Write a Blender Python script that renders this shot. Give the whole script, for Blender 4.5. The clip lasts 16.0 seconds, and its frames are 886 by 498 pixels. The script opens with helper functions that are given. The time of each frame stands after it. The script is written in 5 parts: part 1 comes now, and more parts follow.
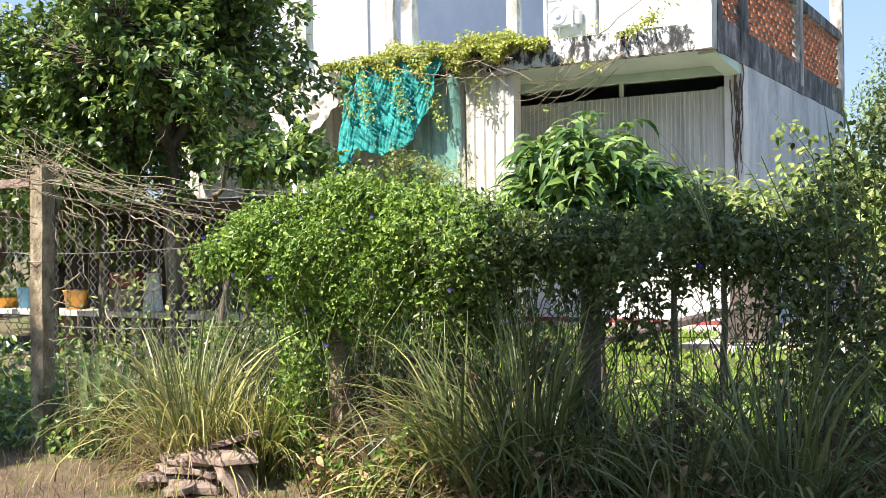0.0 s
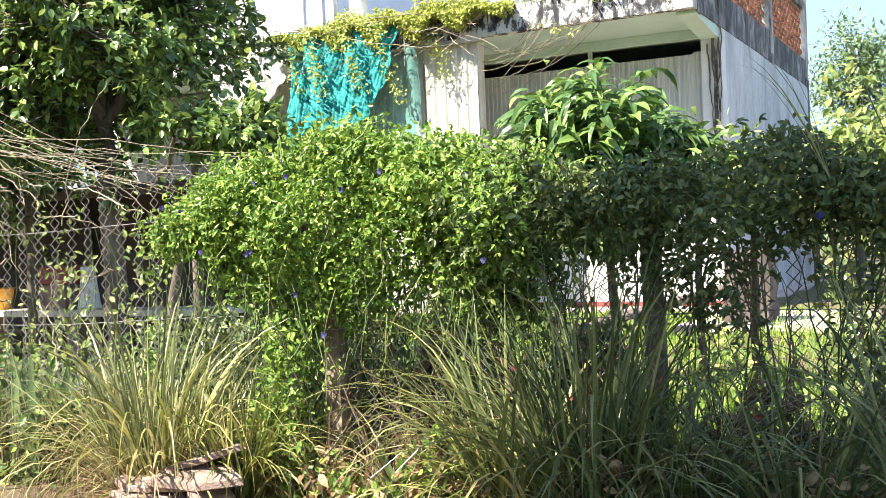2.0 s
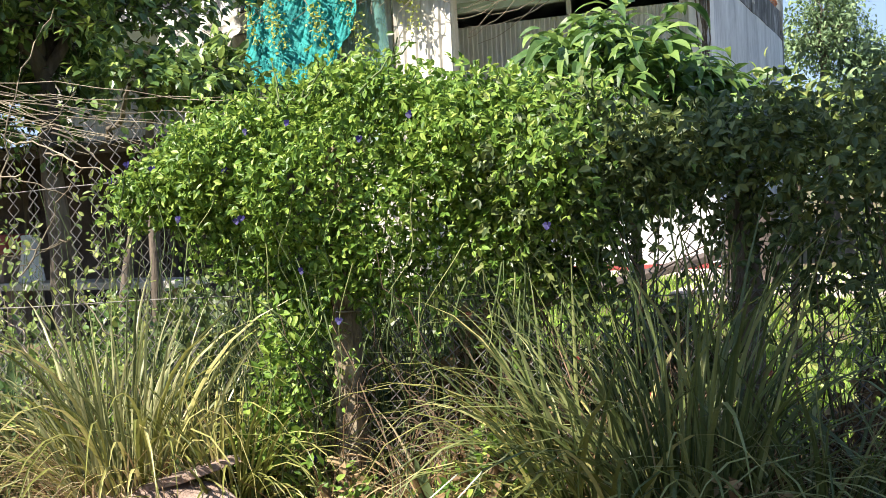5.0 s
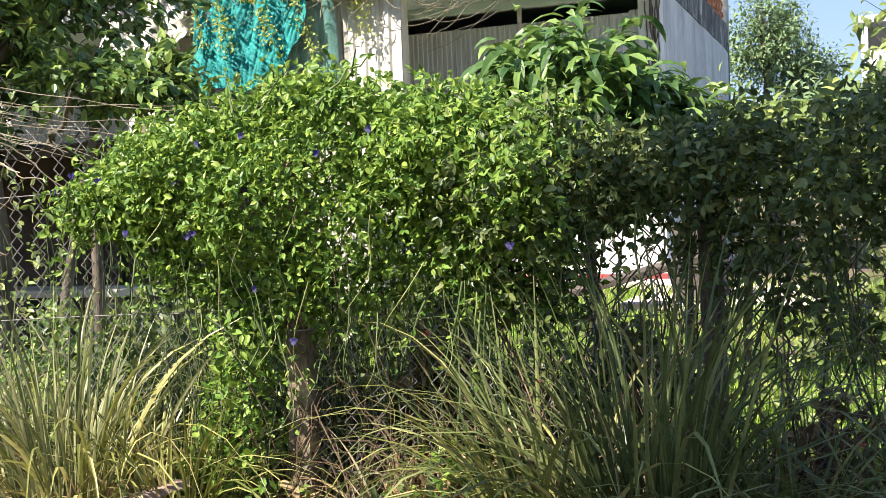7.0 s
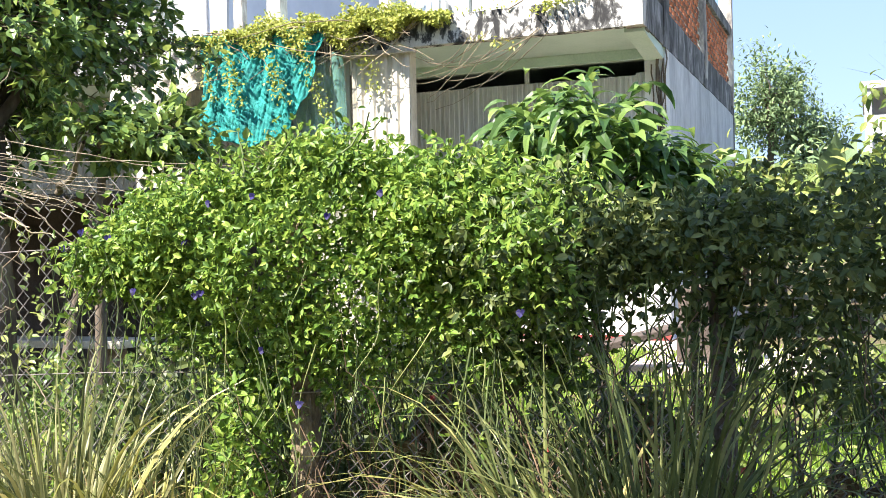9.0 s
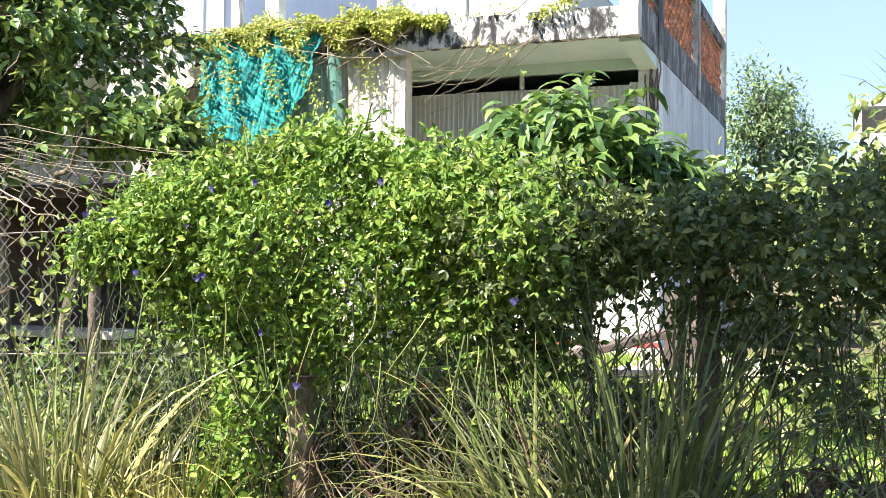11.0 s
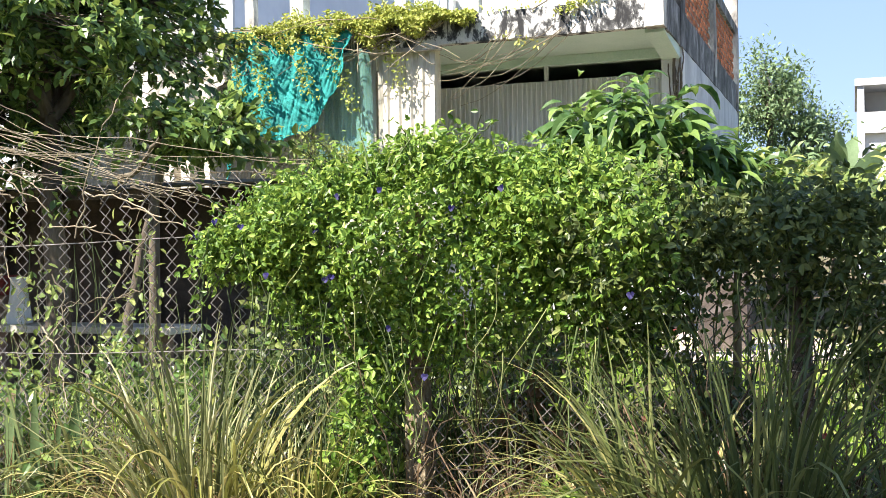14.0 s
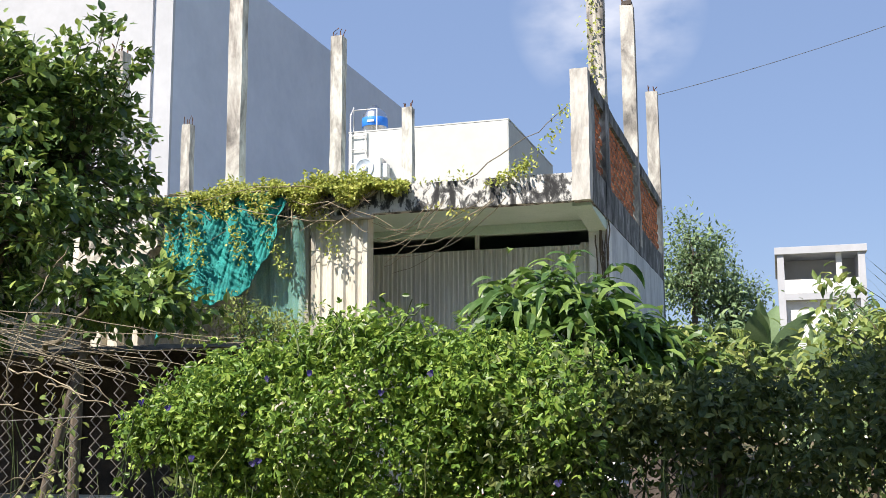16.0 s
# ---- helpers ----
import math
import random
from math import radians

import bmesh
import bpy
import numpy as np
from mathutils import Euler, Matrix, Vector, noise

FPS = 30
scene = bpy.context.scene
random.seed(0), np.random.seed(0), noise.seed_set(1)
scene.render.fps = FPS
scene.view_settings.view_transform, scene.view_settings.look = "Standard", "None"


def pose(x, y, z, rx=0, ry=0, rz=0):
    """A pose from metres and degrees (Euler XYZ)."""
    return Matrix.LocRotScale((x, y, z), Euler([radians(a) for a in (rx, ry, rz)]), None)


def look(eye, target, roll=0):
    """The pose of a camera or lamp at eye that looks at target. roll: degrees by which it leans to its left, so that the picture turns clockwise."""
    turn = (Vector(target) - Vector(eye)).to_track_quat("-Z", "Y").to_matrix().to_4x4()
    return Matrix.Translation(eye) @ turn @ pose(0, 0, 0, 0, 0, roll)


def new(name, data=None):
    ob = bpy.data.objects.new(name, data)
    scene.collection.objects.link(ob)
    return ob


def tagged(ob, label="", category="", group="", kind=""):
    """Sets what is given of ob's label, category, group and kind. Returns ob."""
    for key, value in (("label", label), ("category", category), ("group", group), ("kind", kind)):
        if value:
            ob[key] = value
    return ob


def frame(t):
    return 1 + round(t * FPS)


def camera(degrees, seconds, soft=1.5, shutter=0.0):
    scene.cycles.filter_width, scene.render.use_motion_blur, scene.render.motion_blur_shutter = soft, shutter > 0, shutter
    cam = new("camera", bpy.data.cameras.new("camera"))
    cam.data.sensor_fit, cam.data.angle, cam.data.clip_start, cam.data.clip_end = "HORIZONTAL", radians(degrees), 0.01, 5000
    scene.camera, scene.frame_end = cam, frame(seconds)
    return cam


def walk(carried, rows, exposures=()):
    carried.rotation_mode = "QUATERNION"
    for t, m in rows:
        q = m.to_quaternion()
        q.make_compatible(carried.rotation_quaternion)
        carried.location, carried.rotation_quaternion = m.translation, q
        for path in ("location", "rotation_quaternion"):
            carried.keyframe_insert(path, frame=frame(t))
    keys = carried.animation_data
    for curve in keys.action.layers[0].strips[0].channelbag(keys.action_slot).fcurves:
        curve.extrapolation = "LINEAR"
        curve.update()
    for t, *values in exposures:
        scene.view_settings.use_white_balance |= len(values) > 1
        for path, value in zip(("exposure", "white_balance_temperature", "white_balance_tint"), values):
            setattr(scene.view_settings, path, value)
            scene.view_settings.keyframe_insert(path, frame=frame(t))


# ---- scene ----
cam = camera(44.5, 16.0, soft=0.85)
PATH = [
    (0, (-0.981, 1.363, 1.545), (-2.008, 3.079, 1.549), -0.7),
    (0.5, (-1.356, 1.636, 1.477), (-2.329, 3.383, 1.483), -0.6),
    (1, (-1.582, 1.887, 1.42), (-2.515, 3.656, 1.422), -1.0),
    (1.5, (-1.775, 2.096, 1.404), (-2.706, 3.866, 1.397), -2.0),
    (2, (-2.085, 2.281, 1.399), (-3.003, 4.058, 1.388), -2.3),
    (2.5, (-2.307, 2.385, 1.375), (-3.163, 4.193, 1.347), -3.1),
    (3, (-2.475, 2.539, 1.376), (-3.332, 4.345, 1.3), -3.2),
    (3.5, (-2.612, 2.738, 1.394), (-3.48, 4.538, 1.315), -3.1),
    (3.7, (-2.635, 2.79, 1.383), (-3.512, 4.586, 1.304), -3.3),
    (5.8, (-3.083, 3.179, 1.437), (-3.872, 5.014, 1.346), -2.7),
    (6, (-3.075, 3.186, 1.44), (-3.858, 5.024, 1.348), -2.7),
    (6.5, (-3.063, 3.18, 1.442), (-3.816, 5.031, 1.353), -2.3),
    (7, (-3.06, 3.168, 1.467), (-3.793, 5.028, 1.386), -2.3),
    (7.5, (-3.075, 3.156, 1.499), (-3.801, 5.019, 1.461), -2.2),
    (8, (-3.086, 3.155, 1.498), (-3.811, 5.019, 1.492), -2.0),
    (8.5, (-3.094, 3.164, 1.509), (-3.827, 5.025, 1.517), -1.6),
    (9, (-3.095, 3.175, 1.511), (-3.829, 5.036, 1.53), -1.1),
    (9.2, (-3.102, 3.175, 1.505), (-3.836, 5.036, 1.529), -0.9),
    (11.5, (-3.08, 2.917, 1.425), (-3.791, 4.787, 1.457), 0.6),
    (12, (-3.105, 2.73, 1.42), (-3.814, 4.6, 1.44), 0.6),
    (12.5, (-3.257, 2.591, 1.444), (-3.962, 4.463, 1.457), 0.6),
    (13, (-3.429, 2.501, 1.447), (-4.136, 4.372, 1.455), -0.5),
    (13.5, (-3.468, 2.492, 1.462), (-4.177, 4.362, 1.466), -0.7),
    (14, (-3.425, 2.514, 1.497), (-4.135, 4.384, 1.503), -0.8),
    (14.5, (-3.399, 2.517, 1.54), (-4.018, 4.418, 1.606), -0.9),
    (15, (-3.39, 2.489, 1.587), (-3.979, 4.391, 1.768), -0.7),
    (15.5, (-3.392, 2.456, 1.604), (-3.976, 4.352, 1.858), -0.6),
    (16, (-3.395, 2.445, 1.605), (-3.976, 4.336, 1.902), -0.4),
]
walk(cam, [(t, look(eye, target, roll)) for t, eye, target, roll in PATH],
     exposures=((0.0, 1.5, 6550, 14), (0.5, 1.55, 6550, 14), (1.0, 2.05, 6550, 14), (1.5, 2.0, 6550, 14), (2.5, 1.95, 6550, 14), (3.0, 1.82, 6550, 14), (3.5, 1.62, 6550, 14), (6.5, 1.42, 6550, 14), (7.5, 1.42, 6550, 14), (9.0, 1.72, 6550, 14), (11.5, 1.85, 6550, 14), (12.5, 1.9, 6550, 14), (13.5, 1.72, 6550, 14), (14.5, 1.3, 6550, 14), (15.0, 1.08, 6550, 14), (16.0, 0.88, 6550, 14)))

# ---- sky and sun ----
SUN_FROM = Vector((-0.36, -0.53, 0.766)).normalized()
world = bpy.data.worlds.new("sky")
scene.world = world
world.use_nodes = True
wn, wl = world.node_tree.nodes, world.node_tree.links
wn.clear()
w_out = wn.new("ShaderNodeOutputWorld")
w_bg = wn.new("ShaderNodeBackground")
w_sky = wn.new("ShaderNodeTexSky")
w_sky.sky_type = "NISHITA"
w_sky.sun_disc = False
w_sky.sun_elevation = math.asin(SUN_FROM.z)
w_sky.sun_rotation = math.atan2(SUN_FROM.x, SUN_FROM.y) % (2 * math.pi)
w_sky.air_density, w_sky.dust_density, w_sky.ozone_density = 1.0, 0.4, 2.5
w_bg.inputs[1].default_value = 0.078
# one small fair-weather cloud, and faint wisps
w_tc = wn.new("ShaderNodeTexCoord")
w_dot = wn.new("ShaderNodeVectorMath")
w_dot.operation = "DOT_PRODUCT"
w_dot.inputs[1].default_value = (-0.1297, 0.9268, 0.3523)
w_near = wn.new("ShaderNodeMapRange")
w_near.inputs["From Min"].default_value, w_near.inputs["From Max"].default_value = 0.996, 0.9998
w_map = wn.new("ShaderNodeMapping")
w_map.inputs["Scale"].default_value = (9, 9, 16)
w_noise = wn.new("ShaderNodeTexNoise")
w_noise.inputs["Scale"].default_value = 1.6
w_noise.inputs["Detail"].default_value = 5
w_soft = wn.new("ShaderNodeMapRange")
w_soft.inputs["From Min"].default_value, w_soft.inputs["From Max"].default_value = 0.35, 0.7
w_mul = wn.new("ShaderNodeMath")
w_mul.operation = "MULTIPLY"
w_add = wn.new("ShaderNodeMath")
w_add.operation = "MULTIPLY_ADD"
w_add.inputs[1].default_value, w_add.inputs[2].default_value = 0.55, 0.04
w_mix = wn.new("ShaderNodeMixRGB")
w_mix.inputs[2].default_value = (8.5, 8.6, 8.8, 1)
wl.new(w_tc.outputs["Generated"], w_dot.inputs[0])
wl.new(w_dot.outputs["Value"], w_near.inputs["Value"])
wl.new(w_tc.outputs["Generated"], w_map.inputs[0])
wl.new(w_map.outputs[0], w_noise.inputs["Vector"])
wl.new(w_noise.outputs["Fac"], w_soft.inputs["Value"])
wl.new(w_near.outputs[0], w_mul.inputs[0])
wl.new(w_soft.outputs[0], w_mul.inputs[1])
wl.new(w_mul.outputs[0], w_add.inputs[0])
wl.new(w_add.outputs[0], w_mix.inputs[0])
# thin summer haze that evens out the sky towards the horizon
w_haze = wn.new("ShaderNodeMixRGB")
w_haze.inputs[0].default_value = 0.65
w_haze.inputs[2].default_value = (1.8, 2.85, 5.1, 1)
wl.new(w_sky.outputs[0], w_haze.inputs[1])
wl.new(w_haze.outputs[0], w_mix.inputs[1])
wl.new(w_mix.outputs[0], w_bg.inputs[0])
wl.new(w_bg.outputs[0], w_out.inputs[0])
sun_data = bpy.data.lights.new("sun", "SUN")
sun_data.energy, sun_data.angle, sun_data.color = 5.0, radians(0.6), (1.0, 0.95, 0.86)
sun = new("sun", sun_data)
sun.matrix_world = look(SUN_FROM * 60, (0, 0, 0))

# ---- materials ----
rng = np.random.default_rng(7)


def material(name):
    m = bpy.data.materials.new(name)
    m.use_nodes = True
    n, l = m.node_tree.nodes, m.node_tree.links
    b = n["Principled BSDF"]
    return m, n, l, b


def ramp_node(n, stops):
    r = n.new("ShaderNodeValToRGB")
    e = r.color_ramp.elements
    while len(e) < len(stops):
        e.new(0.5)
    for k, (p, c) in enumerate(stops):
        e[k].position, e[k].color = p, (*c, 1)
    return r


def noise_node(n, l, scale, detail=4, rough=0.6, stretch=None, coord="Object", distort=0.0):
    tc = n.new("ShaderNodeTexCoord")
    t = n.new("ShaderNodeTexNoise")
    t.inputs["Scale"].default_value, t.inputs["Detail"].default_value = scale, detail
    t.inputs["Roughness"].default_value, t.inputs["Distortion"].default_value = rough, distort
    if stretch:
        mp = n.new("ShaderNodeMapping")
        mp.inputs["Scale"].default_value = stretch
        l.new(tc.outputs[coord], mp.inputs[0])
        l.new(mp.outputs[0], t.inputs["Vector"])
    else:
        l.new(tc.outputs[coord], t.inputs["Vector"])
    return t


def leaf_material(name, dark, mid, light, rough=0.45, through_light=0.3, spec=0.35):
    """Leaves: colour by leaf, a soft vein pattern, some light let through."""
    m, n, l, b = material(name)
    geo, info = n.new("ShaderNodeNewGeometry"), n.new("ShaderNodeObjectInfo")
    add = n.new("ShaderNodeMath")
    add.operation = "ADD"
    l.new(geo.outputs["Random Per Island"], add.inputs[0])
    l.new(info.outputs["Random"], add.inputs[1])
    fr = n.new("ShaderNodeMath")
    fr.operation = "FRACT"
    l.new(add.outputs[0], fr.inputs[0])
    r = ramp_node(n, [(0.0, dark), (0.55, mid), (1.0, light)])
    l.new(fr.outputs[0], r.inputs[0])
    t = noise_node(n, l, 30, 3)
    mul = n.new("ShaderNodeMixRGB")
    mul.blend_type = "OVERLAY"
    mul.inputs[0].default_value = 0.35
    l.new(r.outputs[0], mul.inputs[1])
    l.new(t.outputs["Fac"], mul.inputs[2])
    l.new(mul.outputs[0], b.inputs["Base Color"])
    b.inputs["Roughness"].default_value = rough
    b.inputs["Specular IOR Level"].default_value = spec
    tr = n.new("ShaderNodeBsdfTranslucent")
    hs = n.new("ShaderNodeHueSaturation")
    hs.inputs["Value"].default_value, hs.inputs["Hue"].default_value = 1.5, 0.485
    l.new(mul.outputs[0], hs.inputs["Color"])
    l.new(hs.outputs[0], tr.inputs[0])
    mix = n.new("ShaderNodeMixShader")
    mix.inputs[0].default_value = through_light
    l.new(b.outputs[0], mix.inputs[1])
    l.new(tr.outputs[0], mix.inputs[2])
    l.new(mix.outputs[0], n["Material Output"].inputs[0])
    return m


def surface(name, stops, scale=4.0, rough=0.8, bump=0.3, stretch=None, fine=40.0, metal=0.0, detail=6, distort=0.0, spec=0.4, island=0.0, grain=0.4):
    """A weathered surface: stains by a broad noise, grain and relief by a fine one."""
    m, n, l, b = material(name)
    t = noise_node(n, l, scale, detail, 0.65, stretch, distort=distort)
    r = ramp_node(n, stops)
    l.new(t.outputs["Fac"], r.inputs[0])
    f = noise_node(n, l, fine, 4, 0.6, stretch)
    mix = n.new("ShaderNodeMixRGB")
    mix.blend_type = "OVERLAY"
    mix.inputs[0].default_value = grain
    l.new(r.outputs[0], mix.inputs[1])
    l.new(f.outputs["Fac"], mix.inputs[2])
    out = mix
    if island:
        geo, info = n.new("ShaderNodeNewGeometry"), n.new("ShaderNodeObjectInfo")
        add = n.new("ShaderNodeMath")
        add.operation = "ADD"
        l.new(geo.outputs["Random Per Island"], add.inputs[0])
        l.new(info.outputs["Random"], add.inputs[1])
        fr = n.new("ShaderNodeMath")
        fr.operation = "FRACT"
        l.new(add.outputs[0], fr.inputs[0])
        mr = n.new("ShaderNodeMapRange")
        mr.inputs["To Min"].default_value, mr.inputs["To Max"].default_value = 1 - island, 1 + island
        l.new(fr.outputs[0], mr.inputs["Value"])
        hs = n.new("ShaderNodeHueSaturation")
        l.new(mix.outputs[0], hs.inputs["Color"])
        l.new(mr.outputs[0], hs.inputs["Value"])
        out = hs
    l.new(out.outputs[0], b.inputs["Base Color"])
    b.inputs["Roughness"].default_value, b.inputs["Metallic"].default_value = rough, metal
    b.inputs["Specular IOR Level"].default_value = spec
    bp = n.new("ShaderNodeBump")
    bp.inputs["Strength"].default_value, bp.inputs["Distance"].default_value = bump, 0.02
    l.new(f.outputs["Fac"], bp.inputs["Height"])
    l.new(bp.outputs[0], b.inputs["Normal"])
    return m


PEA = leaf_material("pea_vine_leaf", (0.058, 0.125, 0.02), (0.16, 0.27, 0.04), (0.33, 0.43, 0.085), 0.42, 0.27, 0.32)
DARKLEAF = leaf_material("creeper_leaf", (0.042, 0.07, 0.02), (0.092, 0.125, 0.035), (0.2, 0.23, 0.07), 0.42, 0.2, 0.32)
MANGO = leaf_material("mango_leaf", (0.035, 0.085, 0.02), (0.085, 0.165, 0.035), (0.22, 0.32, 0.075), 0.42, 0.28, 0.4)
TREELEAF = leaf_material("tree_leaf", (0.045, 0.09, 0.022), (0.105, 0.185, 0.042), (0.3, 0.39, 0.09), 0.35, 0.22, 0.5)
YELLOWLEAF = leaf_material("yellow_shrub_leaf", (0.095, 0.15, 0.035), (0.19, 0.255, 0.065), (0.35, 0.38, 0.11), 0.5, 0.3)
ROOFVINE = leaf_material("roof_vine_leaf", (0.16, 0.2, 0.035), (0.33, 0.38, 0.07), (0.55, 0.54, 0.15), 0.5, 0.25)
# distance haze is put into this lighter, duller leaf colour
FARLEAF = leaf_material("haze_paled_leaf", (0.1, 0.16, 0.075), (0.17, 0.25, 0.11), (0.27, 0.36, 0.16), 0.6, 0.2)
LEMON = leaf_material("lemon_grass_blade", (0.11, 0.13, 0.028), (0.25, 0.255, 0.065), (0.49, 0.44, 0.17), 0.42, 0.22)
SAGE = leaf_material("upright_grass_blade", (0.09, 0.11, 0.04), (0.185, 0.205, 0.08), (0.38, 0.37, 0.18), 0.4, 0.2)
STRAW = leaf_material("straw_blade", (0.13, 0.08, 0.04), (0.29, 0.205, 0.105), (0.5, 0.41, 0.24), 0.65, 0.12, 0.25)
# darker copy of the lemon grass colours: shade is put into the blades
DARKGRASS = leaf_material("shade_tinted_grass_blade", (0.055, 0.08, 0.024), (0.125, 0.155, 0.045), (0.28, 0.29, 0.11), 0.38, 0.2, 0.45)
DRYGRASS = leaf_material("dry_blade", (0.09, 0.055, 0.028), (0.22, 0.14, 0.066), (0.45, 0.33, 0.17), 0.7, 0.15, 0.2)
LAWN = leaf_material("lawn_blade", (0.1, 0.2, 0.02), (0.2, 0.34, 0.04), (0.36, 0.46, 0.08), 0.55, 0.3)
SNAKE = leaf_material("snake_plant_leaf", (0.05, 0.085, 0.03), (0.085, 0.13, 0.05), (0.18, 0.22, 0.09), 0.4, 0.1)
PETAL = leaf_material("blue_petal", (0.01, 0.007, 0.05), (0.016, 0.012, 0.09), (0.035, 0.025, 0.15), 0.6, 0.3)
REDPETAL = leaf_material("red_petal", (0.4, 0.05, 0.04), (0.5, 0.1, 0.08), (0.6, 0.25, 0.2), 0.6, 0.3)
TWIG = surface("dry_twig", [(0.3, (0.11, 0.085, 0.055)), (0.7, (0.33, 0.28, 0.19))], 6, 0.9, 0.3, island=0.5)
YELLOWSTEM = surface("pale_green_stem", [(0.3, (0.16, 0.18, 0.05)), (0.7, (0.3, 0.32, 0.12))], 6, 0.7, 0.2)
BROWNTWIG = surface("brown_stem", [(0.3, (0.06, 0.038, 0.022)), (0.7, (0.2, 0.135, 0.08))], 6, 0.9, 0.3, island=0.5)
GREENSTEM = surface("green_stem", [(0.3, (0.05, 0.08, 0.025)), (0.7, (0.12, 0.15, 0.05))], 6, 0.8, 0.2, island=0.3)
BARK = surface("bark", [(0.3, (0.07, 0.055, 0.04)), (0.7, (0.2, 0.16, 0.12))], 5, 0.95, 0.9, (1, 1, 0.3), 25)
POSTCON = surface("fence_post_concrete", [(0.3, (0.09, 0.065, 0.04)), (0.5, (0.26, 0.205, 0.13)), (0.75, (0.47, 0.4, 0.27))], 9, 0.95, 0.8, (1, 1, 0.6), 50)
WIRE = surface("galvanised_wire", [(0.3, (0.13, 0.115, 0.1)), (0.7, (0.3, 0.28, 0.25))], 12, 0.6, 0.1, metal=0.2)
RUST = surface("rusty_steel", [(0.3, (0.06, 0.025, 0.015)), (0.7, (0.18, 0.08, 0.04))], 12, 0.9, 0.4, metal=0.2)
WHITEWALL = surface("white_render", [(0.25, (0.6, 0.59, 0.56)), (0.6, (0.78, 0.78, 0.75))], 1.2, 0.85, 0.2)
FASCIA = surface("mouldy_parapet", [(0.42, (0.03, 0.03, 0.03)), (0.49, (0.12, 0.12, 0.115)), (0.535, (0.58, 0.57, 0.53)), (0.8, (0.74, 0.72, 0.66))], 5.5, 0.9, 0.6, (1, 1, 0.55), 30, distort=0.45)
COLUMN = surface("raw_column", [(0.34, (0.13, 0.12, 0.11)), (0.48, (0.38, 0.35, 0.31)), (0.56, (0.52, 0.5, 0.45)), (0.75, (0.6, 0.58, 0.53))], 2.4, 0.9, 0.4, (1, 1, 0.35), 20, distort=0.6)
SIDEWALL = surface("stained_side_wall", [(0.25, (0.3, 0.31, 0.32)), (0.5, (0.55, 0.56, 0.56)), (0.75, (0.72, 0.73, 0.72))], 1.5, 0.85, 0.3, (1, 1, 0.28), 18, distort=0.5)
BLACKWALL = surface("mould_black_wall", [(0.32, (0.035, 0.035, 0.034)), (0.5, (0.13, 0.13, 0.125)), (0.66, (0.36, 0.35, 0.34))], 2.6, 0.9, 0.4, (1, 1, 0.5), 20, distort=0.7)
SOFFIT = surface("green_soffit", [(0.3, (0.5, 0.64, 0.56)), (0.7, (0.64, 0.78, 0.7))], 1.0, 0.8, 0.1)
BRICK = surface("orange_brick", [(0.3, (0.3, 0.09, 0.04)), (0.7, (0.5, 0.19, 0.09))], 7, 0.9, 0.5, island=0.35)
SHEET = surface("corrugated_sheet", [(0.25, (0.3, 0.3, 0.27)), (0.5, (0.52, 0.53, 0.49)), (0.75, (0.68, 0.68, 0.64))], 2.0, 0.6, 0.15, (6, 1, 0.25), 25)
PIER = surface("cream_sheet", [(0.25, (0.36, 0.32, 0.24)), (0.5, (0.64, 0.59, 0.48)), (0.8, (0.74, 0.7, 0.6))], 2.2, 0.7, 0.2, (3, 1, 0.4), 25, distort=0.4)
GREYWALL = surface("grey_rendered_wall", [(0.3, (0.5, 0.55, 0.63)), (0.7, (0.6, 0.65, 0.73))], 0.35, 0.85, 0.02, fine=3, grain=0.1)
PALEWALL = surface("pale_rendered_wall", [(0.3, (0.42, 0.43, 0.45)), (0.7, (0.49, 0.5, 0.52))], 0.35, 0.85, 0.02, fine=3, grain=0.1)
STEEL = surface("stainless_steel", [(0.3, (0.6, 0.6, 0.6)), (0.7, (0.75, 0.75, 0.75))], 2, 0.25, 0.02, metal=1.0)
BLUE = surface("blue_band", [(0.3, (0.02, 0.16, 0.6)), (0.7, (0.03, 0.22, 0.7))], 3, 0.5, 0.05)
PLASTIC = surface("off_white_plastic", [(0.3, (0.62, 0.61, 0.58)), (0.7, (0.76, 0.75, 0.72))], 3, 0.5, 0.05)
DARKMETAL = surface("dark_grille", [(0.3, (0.03, 0.03, 0.03)), (0.7, (0.08, 0.08, 0.08))], 8, 0.6, 0.1)
TARP = surface("cream_tarpaulin", [(0.3, (0.42, 0.38, 0.3)), (0.7, (0.66, 0.62, 0.53))], 2, 0.7, 0.4)
TEAL = surface("teal_shade_net", [(0.25, (0.0, 0.11, 0.1)), (0.5, (0.006, 0.25, 0.225)), (0.8, (0.05, 0.42, 0.37))], 3.5, 0.7, 0.9, (1, 1, 1), 60, distort=1.0)
THATCH = surface("weathered_roof_sheet", [(0.3, (0.05, 0.045, 0.035)), (0.7, (0.16, 0.14, 0.1))], 4, 0.95, 0.9, fine=60)
SLAB = surface("broken_concrete_slab", [(0.25, (0.14, 0.095, 0.07)), (0.5, (0.28, 0.2, 0.155)), (0.8, (0.42, 0.34, 0.28))], 6, 0.95, 0.7, fine=70, island=0.25)
PAVING = surface("pink_paving", [(0.3, (0.4, 0.31, 0.28)), (0.7, (0.6, 0.5, 0.46))], 3, 0.9, 0.3)
DARKTIN = surface("dark_timber", [(0.3, (0.05, 0.04, 0.035)), (0.7, (0.14, 0.11, 0.09))], 3, 0.9, 0.4)
REDPAINT = surface("red_paint", [(0.3, (0.2, 0.035, 0.03)), (0.7, (0.3, 0.06, 0.05))], 4, 0.6, 0.1)
